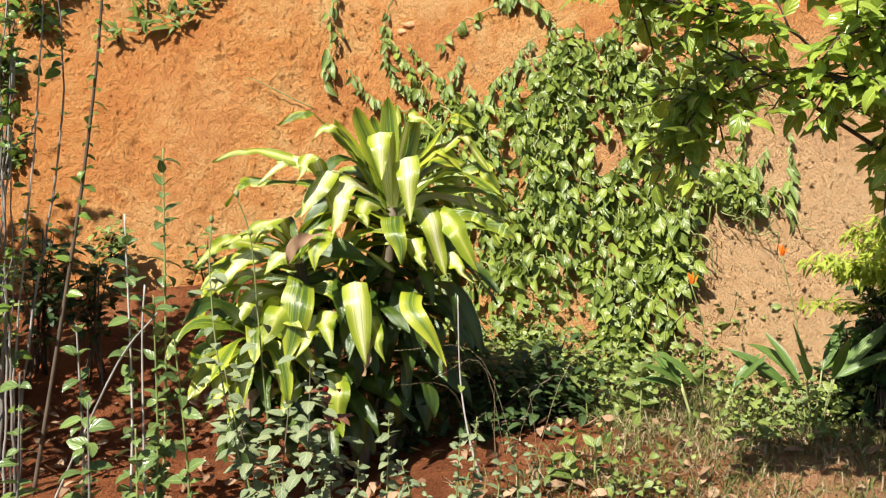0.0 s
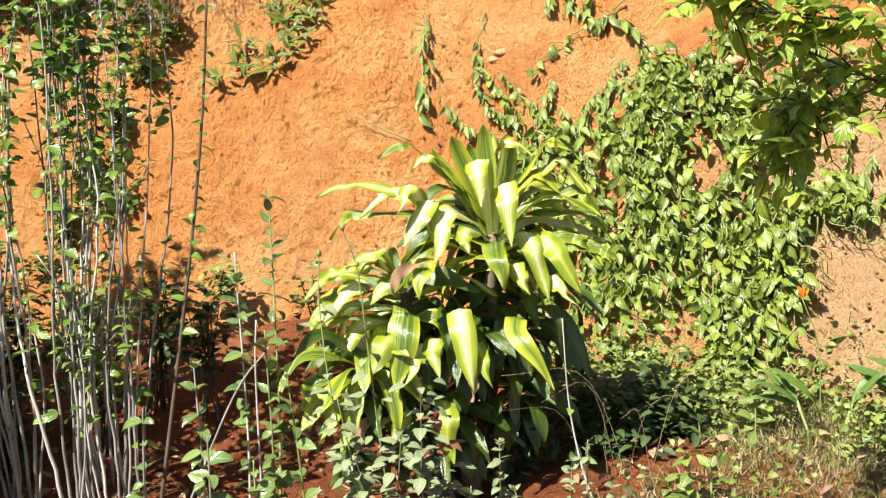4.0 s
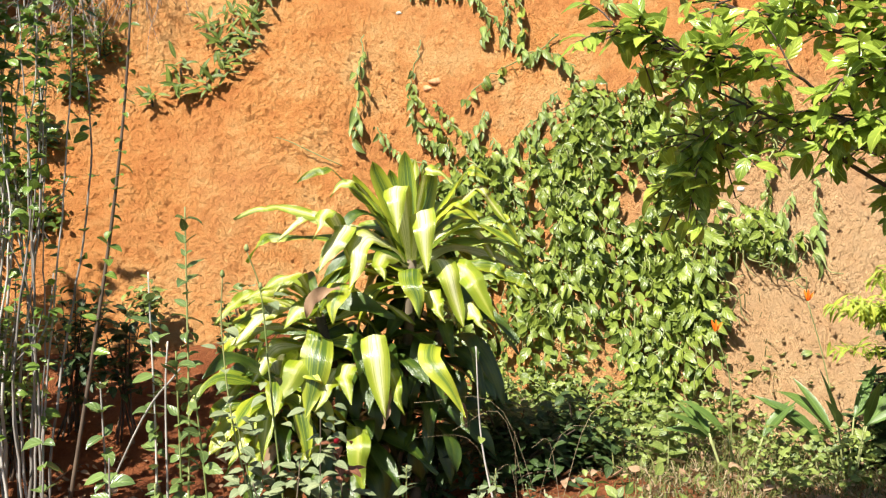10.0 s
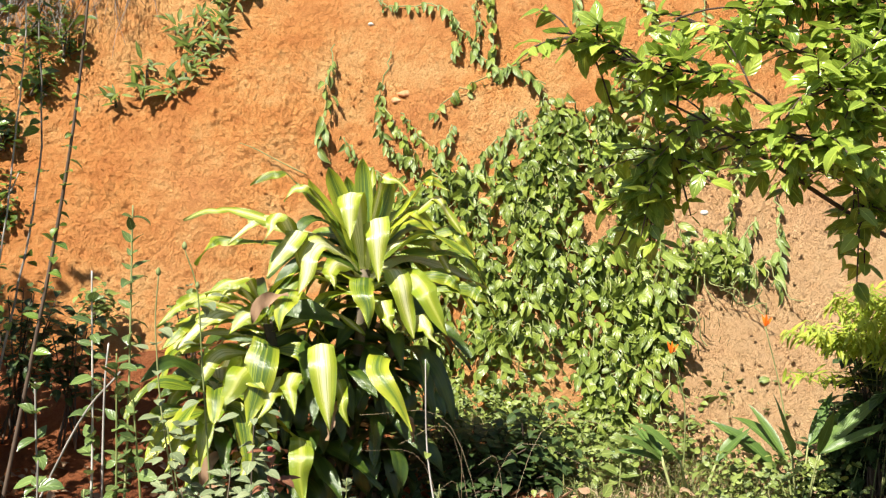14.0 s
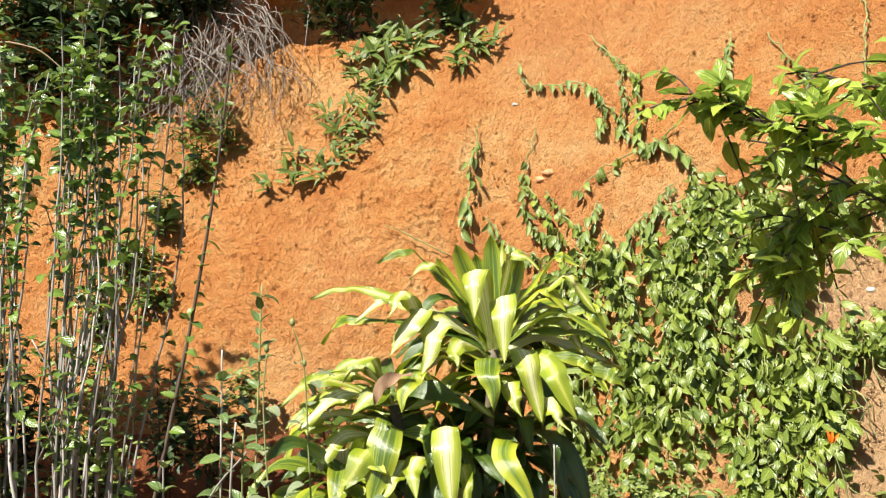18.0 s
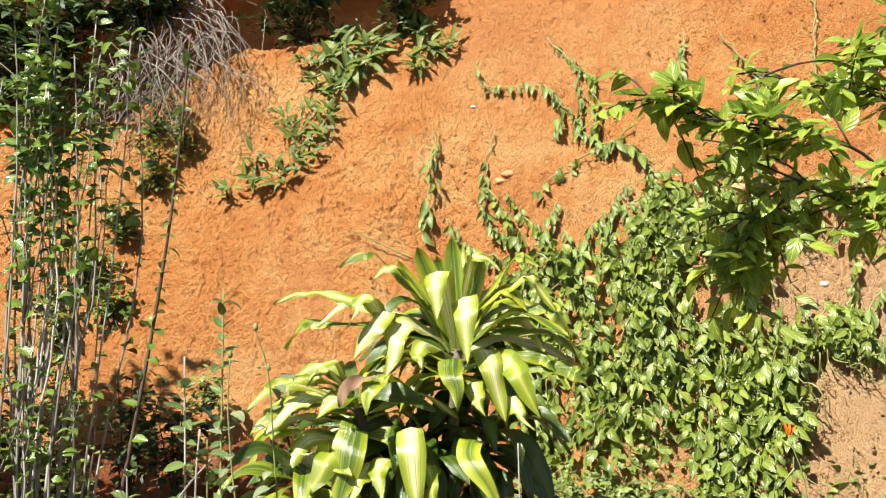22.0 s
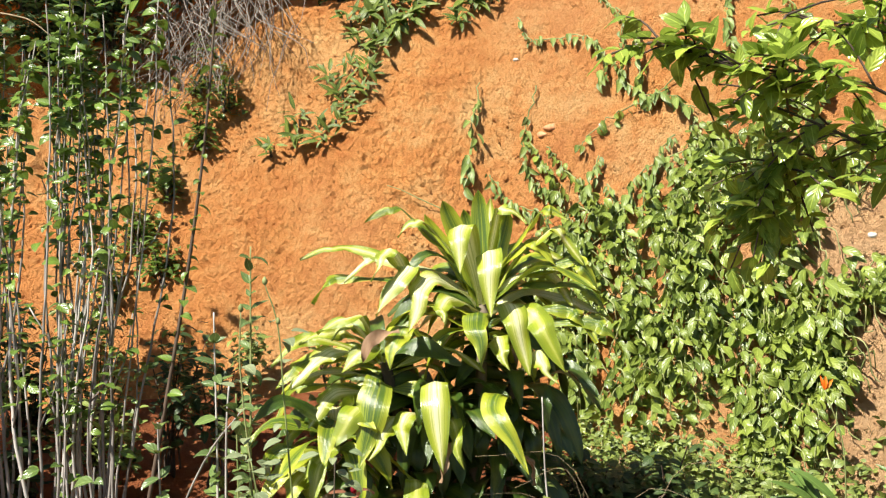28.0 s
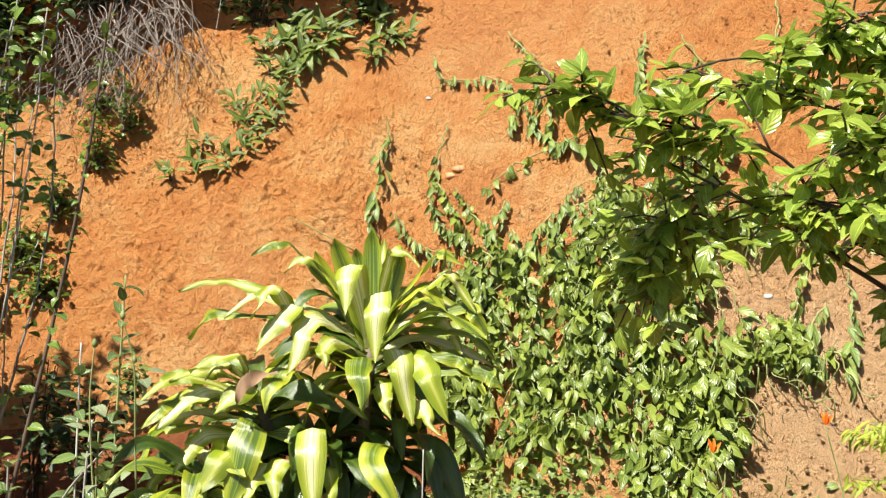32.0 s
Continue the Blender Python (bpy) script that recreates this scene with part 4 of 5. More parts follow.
def tall_shrub(x, y, lean, count, seed, top=3.05, spread=0.24):
    rs = np.random.RandomState(seed)
    g = gz(x, y)
    e = thing("shrub", (x, y, g - 0.02), "tall shrub of thin pale upright stems with small glossy leaves", "shrub", "pale-stemmed shrubs")
    poses = []
    for k in range(count):
        a = rs.uniform(0, 2 * math.pi)
        r = spread * math.sqrt(rs.rand())
        h = top * rs.uniform(0.82, 1.05)
        b = np.array((x + 0.12 * math.cos(a) * rs.rand(), y + 0.12 * math.sin(a) * rs.rand(), g - 0.03))
        t = np.array((x + lean + r * math.cos(a) * 1.3, y + r * math.sin(a), h))
        m1 = b + (t - b) * 0.3 + np.array((rs.normal(0, 0.05), rs.normal(0, 0.04), 0))
        m2 = b + (t - b) * 0.65 + np.array((rs.normal(0, 0.05), rs.normal(0, 0.04), 0))
        ln = spline([b, m1, m2, t], 30)
        ln[1:] += np.cumsum(rs.normal(0, 0.005, (29, 3)), axis=0) * (1, 1, 0.3)
        v, f = tube_geo(ln, rs.uniform(0.005, 0.011), 0.003, 6)
        stem = part("stem", mesh_of("stem", v, f, PALE_BARK), e)
        for j in range(7, 30):
            frac = j / 29
            for _ in range(rs.binomial(8, min(0.7, 0.04 + 1.3 * max(0, frac - 0.60)))):
                aa = rs.uniform(0, 2 * math.pi)
                p = Vector(ln[j]) + Vector((rs.normal(0, 0.012), rs.normal(0, 0.012), rs.uniform(-0.04, 0.04)))
                poses.append(aim(p, Vector((math.cos(aa), math.sin(aa), rs.uniform(-0.5, 0.8))), Vector((rs.normal(-0.2, 0.35), rs.normal(-0.8, 0.4), 0.9)), rs.uniform(0.6, 1.25)))
        # a side shoot
        if rs.rand() < 0.6:
            j = rs.randint(8, 20)
            aa = rs.uniform(0, 2 * math.pi)
            p = ln[j]
            q = p + np.array((math.cos(aa) * 0.14, math.sin(aa) * 0.1, rs.uniform(0.15, 0.5)))
            sl = spline([p, (p + q) / 2 + np.array((0.02, 0, -0.02)), q], 8)
            v, f = tube_geo(sl, 0.005, 0.003, 5)
            part("side_shoot", mesh_of("side_shoot", v, f, PALE_BARK), stem)
            for w in sl[2:]:
                for _ in range(2):
                    aa = rs.uniform(0, 2 * math.pi)
                    poses.append(aim(w, Vector((math.cos(aa), math.sin(aa), rs.uniform(-0.2, 0.8))), Vector((0, -0.2, 1)), rs.uniform(0.6, 1.1)))
    rs.shuffle(poses)
    foliage(e, poses, SHRUB_SET, SHRUB_LEAF, limit=100)


tall_shrub(-2.03, 4.60, -0.06, 11, 1, 3.05, 0.22)
tall_shrub(-2.28, 4.72, -0.10, 9, 2, 3.1)
tall_shrub(-1.80, 4.62, 0.06, 11, 3, 3.05, 0.18)
tall_shrub(-2.62, 5.00, -0.10, 7, 6, 2.8)
tall_shrub(-2.10, 5.15, 0.05, 7, 7, 3.25, 0.28)
tall_shrub(-2.95, 5.35, 0.05, 7, 8, 3.0, 0.26)


def lone_stem(name, line, r, leaves, material, bark, label, gap=0.05, start=0.15, seed=0, size=1.0, lift=0.3, per=1, category="plant", group="", spread=1.0):
    """A single upright stem with leaves along it."""
    rs = np.random.RandomState(seed)
    e = thing(name, line[0], label, category, group)
    ln = spline(line, 40)
    v, f = tube_geo(ln, r, r * 0.45, 6)
    part("stem", mesh_of("stem", v, f, bark), e)
    total = np.linalg.norm(np.diff(ln, axis=0), axis=1).sum()
    poses, n = [], int(total / gap)
    for k in range(n):
        s = min(1.0, start + (1 - start) * (k + rs.uniform(0, 1)) / n)
        if rs.rand() < 0.12:
            continue
        for j in range(per):
            a = k * 2.4 + j * math.pi + rs.uniform(-0.9, 0.9)
            p = Vector(ln[int(s * 39)])
            poses.append(aim(p, Vector((math.cos(a) * spread, math.sin(a) * spread, lift + rs.uniform(-0.7, 0.6) + 0.5 * (s > 0.9))), Vector((rs.normal(-0.1, 0.4), rs.normal(-0.4, 0.4), 1)), size * rs.uniform(0.5, 1.2) * (1.1 - 0.35 * s)))
    foliage(e, poses, leaves, material)
    return e


lone_stem("lone_shrub", [(-1.66, 4.62, gz(-1.66, 4.62) - 0.03), (-1.50, 4.62, 1.0), (-1.38, 4.62, 1.7), (-1.30, 4.62, 2.3), (-1.24, 4.62, 3.0)], 0.012, SHRUB_SET, SHRUB_LEAF, DARK_BARK,
          "single thin dark stem with scattered small leaves", 0.055, 0.30, 12, 1.1, 0.0, 1, "shrub")

# ---------------------------------------------------------------- saplings in front
SAP_SET = leaf_set("sapling_leaf", 0.112, 0.062, SAPLING_LEAF, "ovate", (0.3, 0.8, 1.2, -0.2), 0.28, 6, 0.03)
for i, (x, y, h, dx, s) in enumerate(((-1.02, 4.28, 1.76, 0.05, 0.9), (-1.16, 4.30, 1.48, 0.02, 0.95), (-1.04, 4.20, 1.14, 0.03, 1.0), (-1.31, 4.05, 1.04, 0.02, 1.0), (-0.86, 3.95, 1.02, -0.03, 0.95),
                                     (-1.22, 3.70, 0.80, 0.05, 1.0), (-1.02, 3.60, 0.72, 0.04, 0.9), (-1.52, 3.80, 0.90, 0.08, 1.0))):
    g = gz(x, y)
    lone_stem("sapling", [(x, y, g - 0.02), (x + dx * 0.3 + 0.02, y, g + (h - g) * 0.4), (x + dx, y - 0.03, h)], 0.008, SAP_SET, SAPLING_LEAF, PALE_BARK if i % 2 else GREEN_STEM,
              "slender sapling with oval dull green leaves", 0.050, 0.12, 50 + i, s, 0.25, 2, "sapling", "saplings on the red earth")
for line in ([(-1.44, 4.3, 0.55), (-1.2, 4.25, 0.80), (-1.0, 4.2, 1.06)], [(-1.08, 4.25, 0.60), (-1.07, 4.22, 0.90), (-1.05, 4.2, 1.18)]):
    e = thing("dead_stick", line[0], "bare pale dead stick stuck in the earth", "stick")
    line[0] = (line[0][0] - 0.12 * (line[0][0] < -1.3), line[0][1], gz(line[0][0], line[0][1]) - 0.03)
    v, f = tube_geo(spline(line, 12), 0.006, 0.004, 6)
    part("stem", mesh_of("stem", v, f, PALE_BARK), e)

# ---------------------------------------------------------------- rose bush
ROSE_SET = leaf_set("rose_leaf", 0.060, 0.040, GREY_LEAF, "ovate", (0.3, 0.9), 0.25, 5)
RUST_SET = leaf_set("rose_leaf", 0.058, 0.034, RUSTY, "ovate", (0.3, 0.9), 0.25, 5)


def rose_bud(parent, p, size, material):
    v, f = [], []
    bm = bmesh.new()
    bmesh.ops.create_uvsphere(bm, u_segments=10, v_segments=8, radius=size)
    for q in bm.verts:
        t = (q.co.z / size + 1) / 2
        k = 1 - 0.55 * t * t
        q.co.x, q.co.y, q.co.z = q.co.x * k * (1 + 0.12 * math.sin(5 * math.atan2(q.co.y, q.co.x) + 4 * t)), q.co.y * k, q.co.z * 1.45
    bmesh.ops.translate(bm, verts=bm.verts, vec=p)
    me = bpy.data.meshes.new("bud")
    bm.to_mesh(me)
    bm.free()
    me.polygons.foreach_set("use_smooth", np.ones(len(me.polygons), dtype=bool))
    me.materials.append(material)
    return part("bud", me, parent, "deep red rose bud" if material is RED else "closed green bud")


def rose_bush():
    rs = np.random.RandomState(3)
    g = gz(-0.35, 3.05)
    e = thing("rose_bush", (-0.35, 3.05, g - 0.02), "straggly rose bush with greyish leaves and a red bud", "rose")
    canes = [[(-0.30, 3.05, g), (-0.27, 3.02, 0.62), (-0.28, 3.0, 0.97)], [(-0.38, 3.06, g), (-0.46, 3.02, 0.8), (-0.49, 3.0, 1.2), (-0.51, 3.0, 1.45), (-0.55, 3.0, 1.58)],
             [(-0.36, 3.08, g), (-0.42, 3.0, 0.6), (-0.40, 2.98, 0.92)], [(-0.40, 3.05, g), (-0.54, 3.05, 0.7), (-0.60, 3.02, 1.05)], [(-0.33, 3.05, g), (-0.34, 2.95, 0.6), (-0.33, 2.95, 1.08)],
             [(-0.40, 3.1, g), (-0.60, 3.1, 0.9), (-0.64, 3.05, 1.30), (-0.63, 3.02, 1.50)], [(-0.36, 3.1, g), (-0.48, 3.05, 0.55), (-0.55, 3.0, 0.85)]]
    poses, rust = [], []
    for i, c in enumerate(canes):
        ln = spline(c, 24)
        v, f = tube_geo(ln, 0.0038, 0.002, 6)
        part("cane", mesh_of("cane", v, f, GREEN_STEM if i % 2 else CANE), e)
        tall = c[-1][2] > 1.4
        for j in range(7, 24):
            if tall and j > 18:
                continue
            for _ in range(rs.randint(2, 6) if not tall else rs.randint(0, 3)):
                a = rs.uniform(0, 2 * math.pi)
                p = Vector(ln[j]) + Vector((math.cos(a) * 0.05 * rs.rand(), math.sin(a) * 0.05 * rs.rand(), rs.normal(0, 0.01)))
                m = aim(p, Vector((math.cos(a), math.sin(a), rs.uniform(-0.5, 0.4))), Vector((0, -0.3, 1)), rs.uniform(0.6, 1.1))
                (rust if i == 0 and j > 17 else poses).append(m)
    foliage(e, poses, ROSE_SET, GREY_LEAF)
    foliage(e, rust, RUST_SET, RUSTY, label="rust-red young leaf")
    rose_bud(e, (-0.285, 2.995, 0.98), 0.012, RED)
    rose_bud(e, (-0.55, 3.0, 1.59), 0.009, GREEN_STEM)
    rose_bud(e, (-0.63, 3.02, 1.51), 0.009, GREEN_STEM)
    rose_bud(e, (-0.51, 3.0, 1.47), 0.008, GREEN_STEM)


rose_bush()

# ---------------------------------------------------------------- low plants at the foot of the corn plant
LOW_SET = leaf_set("small_leaf", 0.050, 0.030, GREY_LEAF, "ovate", (0.2, 0.7), 0.25, 5)
WEED_SET = leaf_set("weed_leaf", 0.075, 0.046, WEED_LEAF, "ovate", (0.2, 0.7, 1.0), 0.25, 5)
for i, (x, y, h) in enumerate(((-0.08, 3.6, 0.75), (0.02, 3.55, 0.58), (0.19, 3.6, 0.66), (0.43, 3.6, 0.66), (0.34, 3.55, 0.56), (0.52, 3.65, 0.60), (-0.20, 3.5, 0.60), (-0.45, 3.5, 0.62), (-0.32, 3.6, 0.55), (0.10, 3.5, 0.5), (0.27, 3.7, 0.70))):
    g = gz(x, y)
    lone_stem("low_shrub", [(x, y, g - 0.02), (x + 0.02, y, (g + h) / 2), (x + 0.03 * (-1) ** i, y - 0.02, h)], 0.005, LOW_SET, GREY_LEAF, GREEN_STEM,
              "low weedy shrub with small grey-green leaves", 0.026, 0.1, 80 + i, 1.15, 0.1, 2, "weed", "low shrubs in the shade")
lone_stem("tall_weed", [(0.37, 4.0, gz(0.37, 4.0) - 0.02), (0.31, 4.0, 0.55), (0.275, 4.0, 0.80), (0.265, 4.0, 1.14)], 0.0055, WEED_SET, WEED_LEAF, PALE_BARK, "tall thin pale weed stem, almost leafless", 0.12, 0.3, 5, 0.8, 0.3, 1, "weed")
for i, (x, y, h) in enumerate(((0.70, 3.75, 0.62), (0.80, 3.8, 0.55), (0.62, 3.8, 0.5), (1.25, 4.6, 0.72), (1.05, 4.9, 0.75), (1.62, 5.0, 0.72))):
    g = gz(x, y)
    lone_stem("broad_weed", [(x, y, g - 0.02), (x + 0.01, y, (g + h) / 2), (x, y - 0.02, h)], 0.006, WEED_SET, WEED_LEAF, GREEN_STEM, "leafy bright green weed on dry grass", 0.03, 0.2, 95 + i, 1.2, 0.2, 2, "weed", "broad-leaved weeds")

# ---------------------------------------------------------------- lance-leaved plants with orange flowers
LANCE_SET = leaf_set("lance_leaf", 0.30, 0.048, SPEAR_LEAF, "lance", (0.05, 0.3, 0.7), 0.3, 8)


def flower(parent, p, size):
    for k, (dx, dz, tilt) in enumerate(((-0.25, 1, 0), (0.25, 0.9, 0.3), (0.05, 1.1, -0.3), (0.5, 0.6, 0.1))):
        v, f, u = leaf_geo(size, size * 0.22, "lance", 5, 0.3, 0.5, 0, k)
        part("petal", mesh_of("petal", v, f, ORANGE, u), parent, "orange pointed petal", aim(p, (dx, tilt, dz), (0, -1, 0.3)))


def lance_plant(x, y, stems, seed, blooms=(), size=1.0):
    rs = np.random.RandomState(seed)
    g = gz(x, y)
    e = thing("lance_leaved_plant", (x, y, g - 0.02), "clump of long lance-shaped green leaves on upright stalks", "plant", "lance-leaved plants")
    poses = []
    for k in range(stems):
        a = rs.uniform(0, 2 * math.pi)
        h = rs.uniform(0.12, 0.26) * size
        t = Vector((x + 0.10 * math.cos(a), y + 0.08 * math.sin(a), g + h))
        v, f = tube_geo(spline([(x + 0.03 * math.cos(a), y + 0.03 * math.sin(a), g - 0.02), t], 6), 0.007, 0.004, 6)
        part("stalk", mesh_of("stalk", v, f, GREEN_STEM), e)
        for _ in range(2):
            a2 = a + rs.uniform(-0.9, 0.9)
            poses.append(aim(t, Vector((math.cos(a2), math.sin(a2), rs.uniform(0.4, 2.2))), Vector((0, -0.6, 1)), size * rs.uniform(0.7, 1.1)))
    foliage(e, poses, LANCE_SET, SPEAR_LEAF)
    for bx, by, bz in blooms:
        v, f = tube_geo(spline([(x, y, g), ((x + bx) / 2 + 0.03, by, (g + bz) / 2 + 0.1), (bx, by, bz)], 12), 0.0035, 0.0025, 6)
        stalk = part("flower_stalk", mesh_of("flower_stalk", v, f, GREEN_STEM), e)
        flower(stalk, (bx, by, bz), 0.062)
    return e


lance_plant(1.53, 4.50, 3, 1, ((1.45, 4.45, 1.12),), 0.9)
lance_plant(2.08, 4.45, 6, 2, ((1.97, 4.6, 1.24),), 1.45)
lance_plant(1.62, 4.55, 3, 3, (), 0.9)

# ---------------------------------------------------------------- feathery yellow-green plant and dark bushes at the side
FERN_SET = leaf_set("narrow_leaf", 0.085, 0.014, FERN_LEAF, "lance", (0.3, 0.9), 0.2, 4)
SHADED_SET = leaf_set("shaded_leaf", 0.11, 0.055, SHADED_LEAF, "ovate", (0.3, 0.8), 0.25, 5)
BRIGHT_SET = leaf_set("bright_leaf", 0.10, 0.06, TREE_LEAF, "ovate", (0.3, 0.8), 0.25, 5)


def feathery():
    rs = np.random.RandomState(6)
    x, y = 2.55, 4.5
    g = gz(x, y)
    e = thing("feathery_plant", (x, y, g - 0.02), "feathery yellow-green plant with arching sprays of narrow leaves", "plant")
    poses = []
    for k in range(26):
        tx, tz = rs.uniform(2.0, 2.75), rs.uniform(0.98, 1.50)
        ty = 4.25 + rs.normal(0, 0.10)
        ln = spline([(x + rs.normal(0, 0.10), y + rs.normal(0, 0.06), g), ((x * 2 + tx) / 3 + 0.05, (y + ty) / 2, (g + tz * 2) / 3 + 0.15), (tx, ty, tz)], 18)
        v, f = tube_geo(ln, 0.003, 0.0015, 5)
        part("spray_stem", mesh_of("spray_stem", v, f, GREEN_STEM), e)
        for j in range(10, 18):
            for _ in range(7):
                a = rs.uniform(0, 2 * math.pi)
                poses.append(aim(ln[j] + rs.normal(0, 0.015, 3), Vector((math.cos(a), math.sin(a) * 0.7, rs.uniform(-1.2, 0.1))), Vector((0, -0.4, 1)), rs.uniform(0.7, 1.2)))
    rs.shuffle(poses)
    foliage(e, poses, FERN_SET, FERN_LEAF)


feathery()


def bush(name, cx, cy, cz, rx, ry, rz, count, leaves, material, label, seed, size=1.0, category="bush", group=""):
    """A bush of forking stems with leaves over an uneven crown."""
    rs = np.random.RandomState(seed)
    if cy >= 6:
        cx, cy, cz = (float(q) for q in swung(cx, cy, cz))
        g = cz - rz
    else:
        g = gz(cx, cy)
    e = thing(name, (cx, cy, g - 0.02), label, category, group)
    poses, twigs = [], []
    for k in range(max(6, count // 22)):
        d = Vector(rs.normal(0, 1, 3))
        d.normalize()
        r = rs.uniform(0.45, 1.0)
        tip = Vector((cx + d.x * rx * r, cy + d.y * ry * r, cz + d.z * rz * r))
        ln = spline([(cx + rs.normal(0, 0.04), cy + rs.normal(0, 0.04), g - 0.02), ((cx * 2 + tip.x) / 3, (cy * 2 + tip.y) / 3, (g + tip.z) / 2), tip], 12)
        twigs.append(tube_geo(ln, 0.008, 0.003, 5))
        for _ in range(22):
            p = Vector(ln[rs.randint(6, 12)]) + Vector(rs.normal(0, 0.055, 3))
            a = rs.uniform(0, 2 * math.pi)
            poses.append(aim(p, Vector((math.cos(a), math.sin(a), rs.uniform(-0.5, 0.5))), Vector((rs.normal(0, 0.3), -0.3, 1)), size * rs.uniform(0.6, 1.2)))
    for v, f in twigs:
        part("branch", mesh_of("branch", v, f, DARK_BARK), e)
    foliage(e, poses, leaves, material, limit=42)


bush("side_bush", 2.72, 4.2, 0.75, 0.30, 0.25, 0.45, 340, SHADED_SET, SHADED_LEAF, "leafy bush beside the dry grass, coloured dark for the shade", 1, 1.0, "bush", "dark bushes")
bush("side_bush", 2.55, 4.75, 0.60, 0.30, 0.2, 0.35, 260, SHADED_SET, SHADED_LEAF, "leafy bush beside the dry grass, coloured dark for the shade", 2, 1.0, "bush", "dark bushes")
bush("side_bush", 2.50, 4.52, 1.00, 0.26, 0.15, 0.42, 520, SHADED_SET, SHADED_LEAF, "leafy bush beside the dry grass, coloured dark for the shade", 21, 0.9, "bush", "dark bushes")
bush("side_bush", 2.38, 4.62, 0.66, 0.24, 0.15, 0.24, 360, SHADED_SET, SHADED_LEAF, "leafy bush beside the dry grass, coloured dark for the shade", 22, 0.9, "bush", "dark bushes")
bush("bright_bush", 2.55, 3.75, 0.48, 0.14, 0.14, 0.18, 90, BRIGHT_SET, TREE_LEAF, "bright green broad-leaved seedling in the sun", 3, 1.1)
bush("corner_bush", -3.05, 5.3, 1.35, 0.32, 0.30, 0.52, 900, BRIGHT_SET, TREE_LEAF, "bright green leafy bush against the bank", 4, 1.0)
bush("corner_bush", -3.05, 5.05, 0.80, 0.50, 0.35, 0.42, 800, SHADED_SET, SHADED_LEAF, "leafy bush coloured dark for the shade it stands in", 5, 1.0)
# bushes beyond the left edge of view, added only to cast shade
bush("shade_bush", -3.05, 3.50, 1.25, 0.50, 0.5, 0.95, 1100, SHADED_SET, SHADED_LEAF, "dark leafy bush out of view, added to shade the red earth", 15, 1.3)
bush("shade_bush", -3.3, 4.10, 2.3, 0.52, 0.5, 1.0, 900, SHADED_SET, SHADED_LEAF, "dark leafy bush out of view, added to shade the red earth", 17, 1.3)
bush("shade_bush", -3.80, 5.20, 3.55, 0.55, 0.4, 0.85, 1300, SHADED_SET, SHADED_LEAF, "dark leafy bush out of view, added to shade the red earth", 18, 1.3)
bush("shade_bush", -2.65, 3.0, 0.6, 0.35, 0.35, 0.40, 380, SHADED_SET, SHADED_LEAF, "dark leafy bush out of view, added to shade the red earth", 16, 1.2)
# undergrowth with darkened leaves makes up the deep shadow beside the corn plant
bush("undergrowth", 0.50, 4.60, 0.62, 0.36, 0.30, 0.26, 760, SHADED_SET, SHADED_LEAF, "leafy undergrowth coloured dark to stand for the corn plant's shade", 61, 0.7, "weed", "shaded undergrowth")
bush("undergrowth", 0.12, 4.62, 0.50, 0.30, 0.15, 0.18, 300, SHADED_SET, SHADED_LEAF, "leafy undergrowth coloured dark to stand for the corn plant's shade", 62, 0.7, "weed", "shaded undergrowth")
bush("undergrowth", -0.25, 4.85, 0.62, 0.40, 0.15, 0.32, 420, SHADED_SET, SHADED_LEAF, "leafy undergrowth coloured dark to stand for the corn plant's shade", 65, 0.8, "weed", "shaded undergrowth")
bush("undergrowth", 0.82, 4.75, 0.62, 0.28, 0.25, 0.26, 560, SHADED_SET, SHADED_LEAF, "leafy undergrowth coloured dark to stand for the corn plant's shade", 63, 0.7, "weed", "shaded undergrowth")
bush("undergrowth", 0.62, 4.85, 0.55, 0.35, 0.15, 0.22, 360, SHADED_SET, SHADED_LEAF, "leafy undergrowth coloured dark to stand for the corn plant's shade", 64, 0.7, "weed", "shaded undergrowth")
bush("foot_weed", -1.55, 6.0, 1.25, 0.16, 0.10, 0.12, 70, WEED_SET, WEED_LEAF, "leafy weed at the foot of the bank", 8, 0.9, "weed", "weeds at the bank's foot")
bush("foot_weed", -0.95, 5.9, 1.20, 0.25, 0.12, 0.14, 110, WEED_SET, WEED_LEAF, "leafy weed at the foot of the bank", 9, 0.9, "weed", "weeds at the bank's foot")
bush("foot_weed", -2.6, 6.05, 1.40, 0.30, 0.12, 0.12, 110, WEED_SET, WEED_LEAF, "leafy weed at the foot of the bank", 10, 0.9, "weed", "weeds at the bank's foot")
for i, (x, y, z, rx, rz, n) in enumerate(((-2.35, 5.75, 1.10, 0.32, 0.30, 330), (-2.75, 5.65, 1.15, 0.34, 0.38, 380), (-1.95, 5.85, 1.12, 0.28, 0.24, 260), (-2.15, 5.45, 0.85, 0.34, 0.22, 280), (-2.60, 5.20, 0.72, 0.34, 0.26, 300), (-1.62, 5.75, 1.05, 0.20, 0.16, 160))):
    bush("foot_bush", x, y, z, rx, 0.18, rz, n, SHADED_SET if i % 3 else WEED_SET, SHADED_LEAF if i % 3 else WEED_LEAF, "dark leafy growth behind the shrubs at the bank's foot", 110 + i, 0.85, "bush", "growth at the bank's foot")

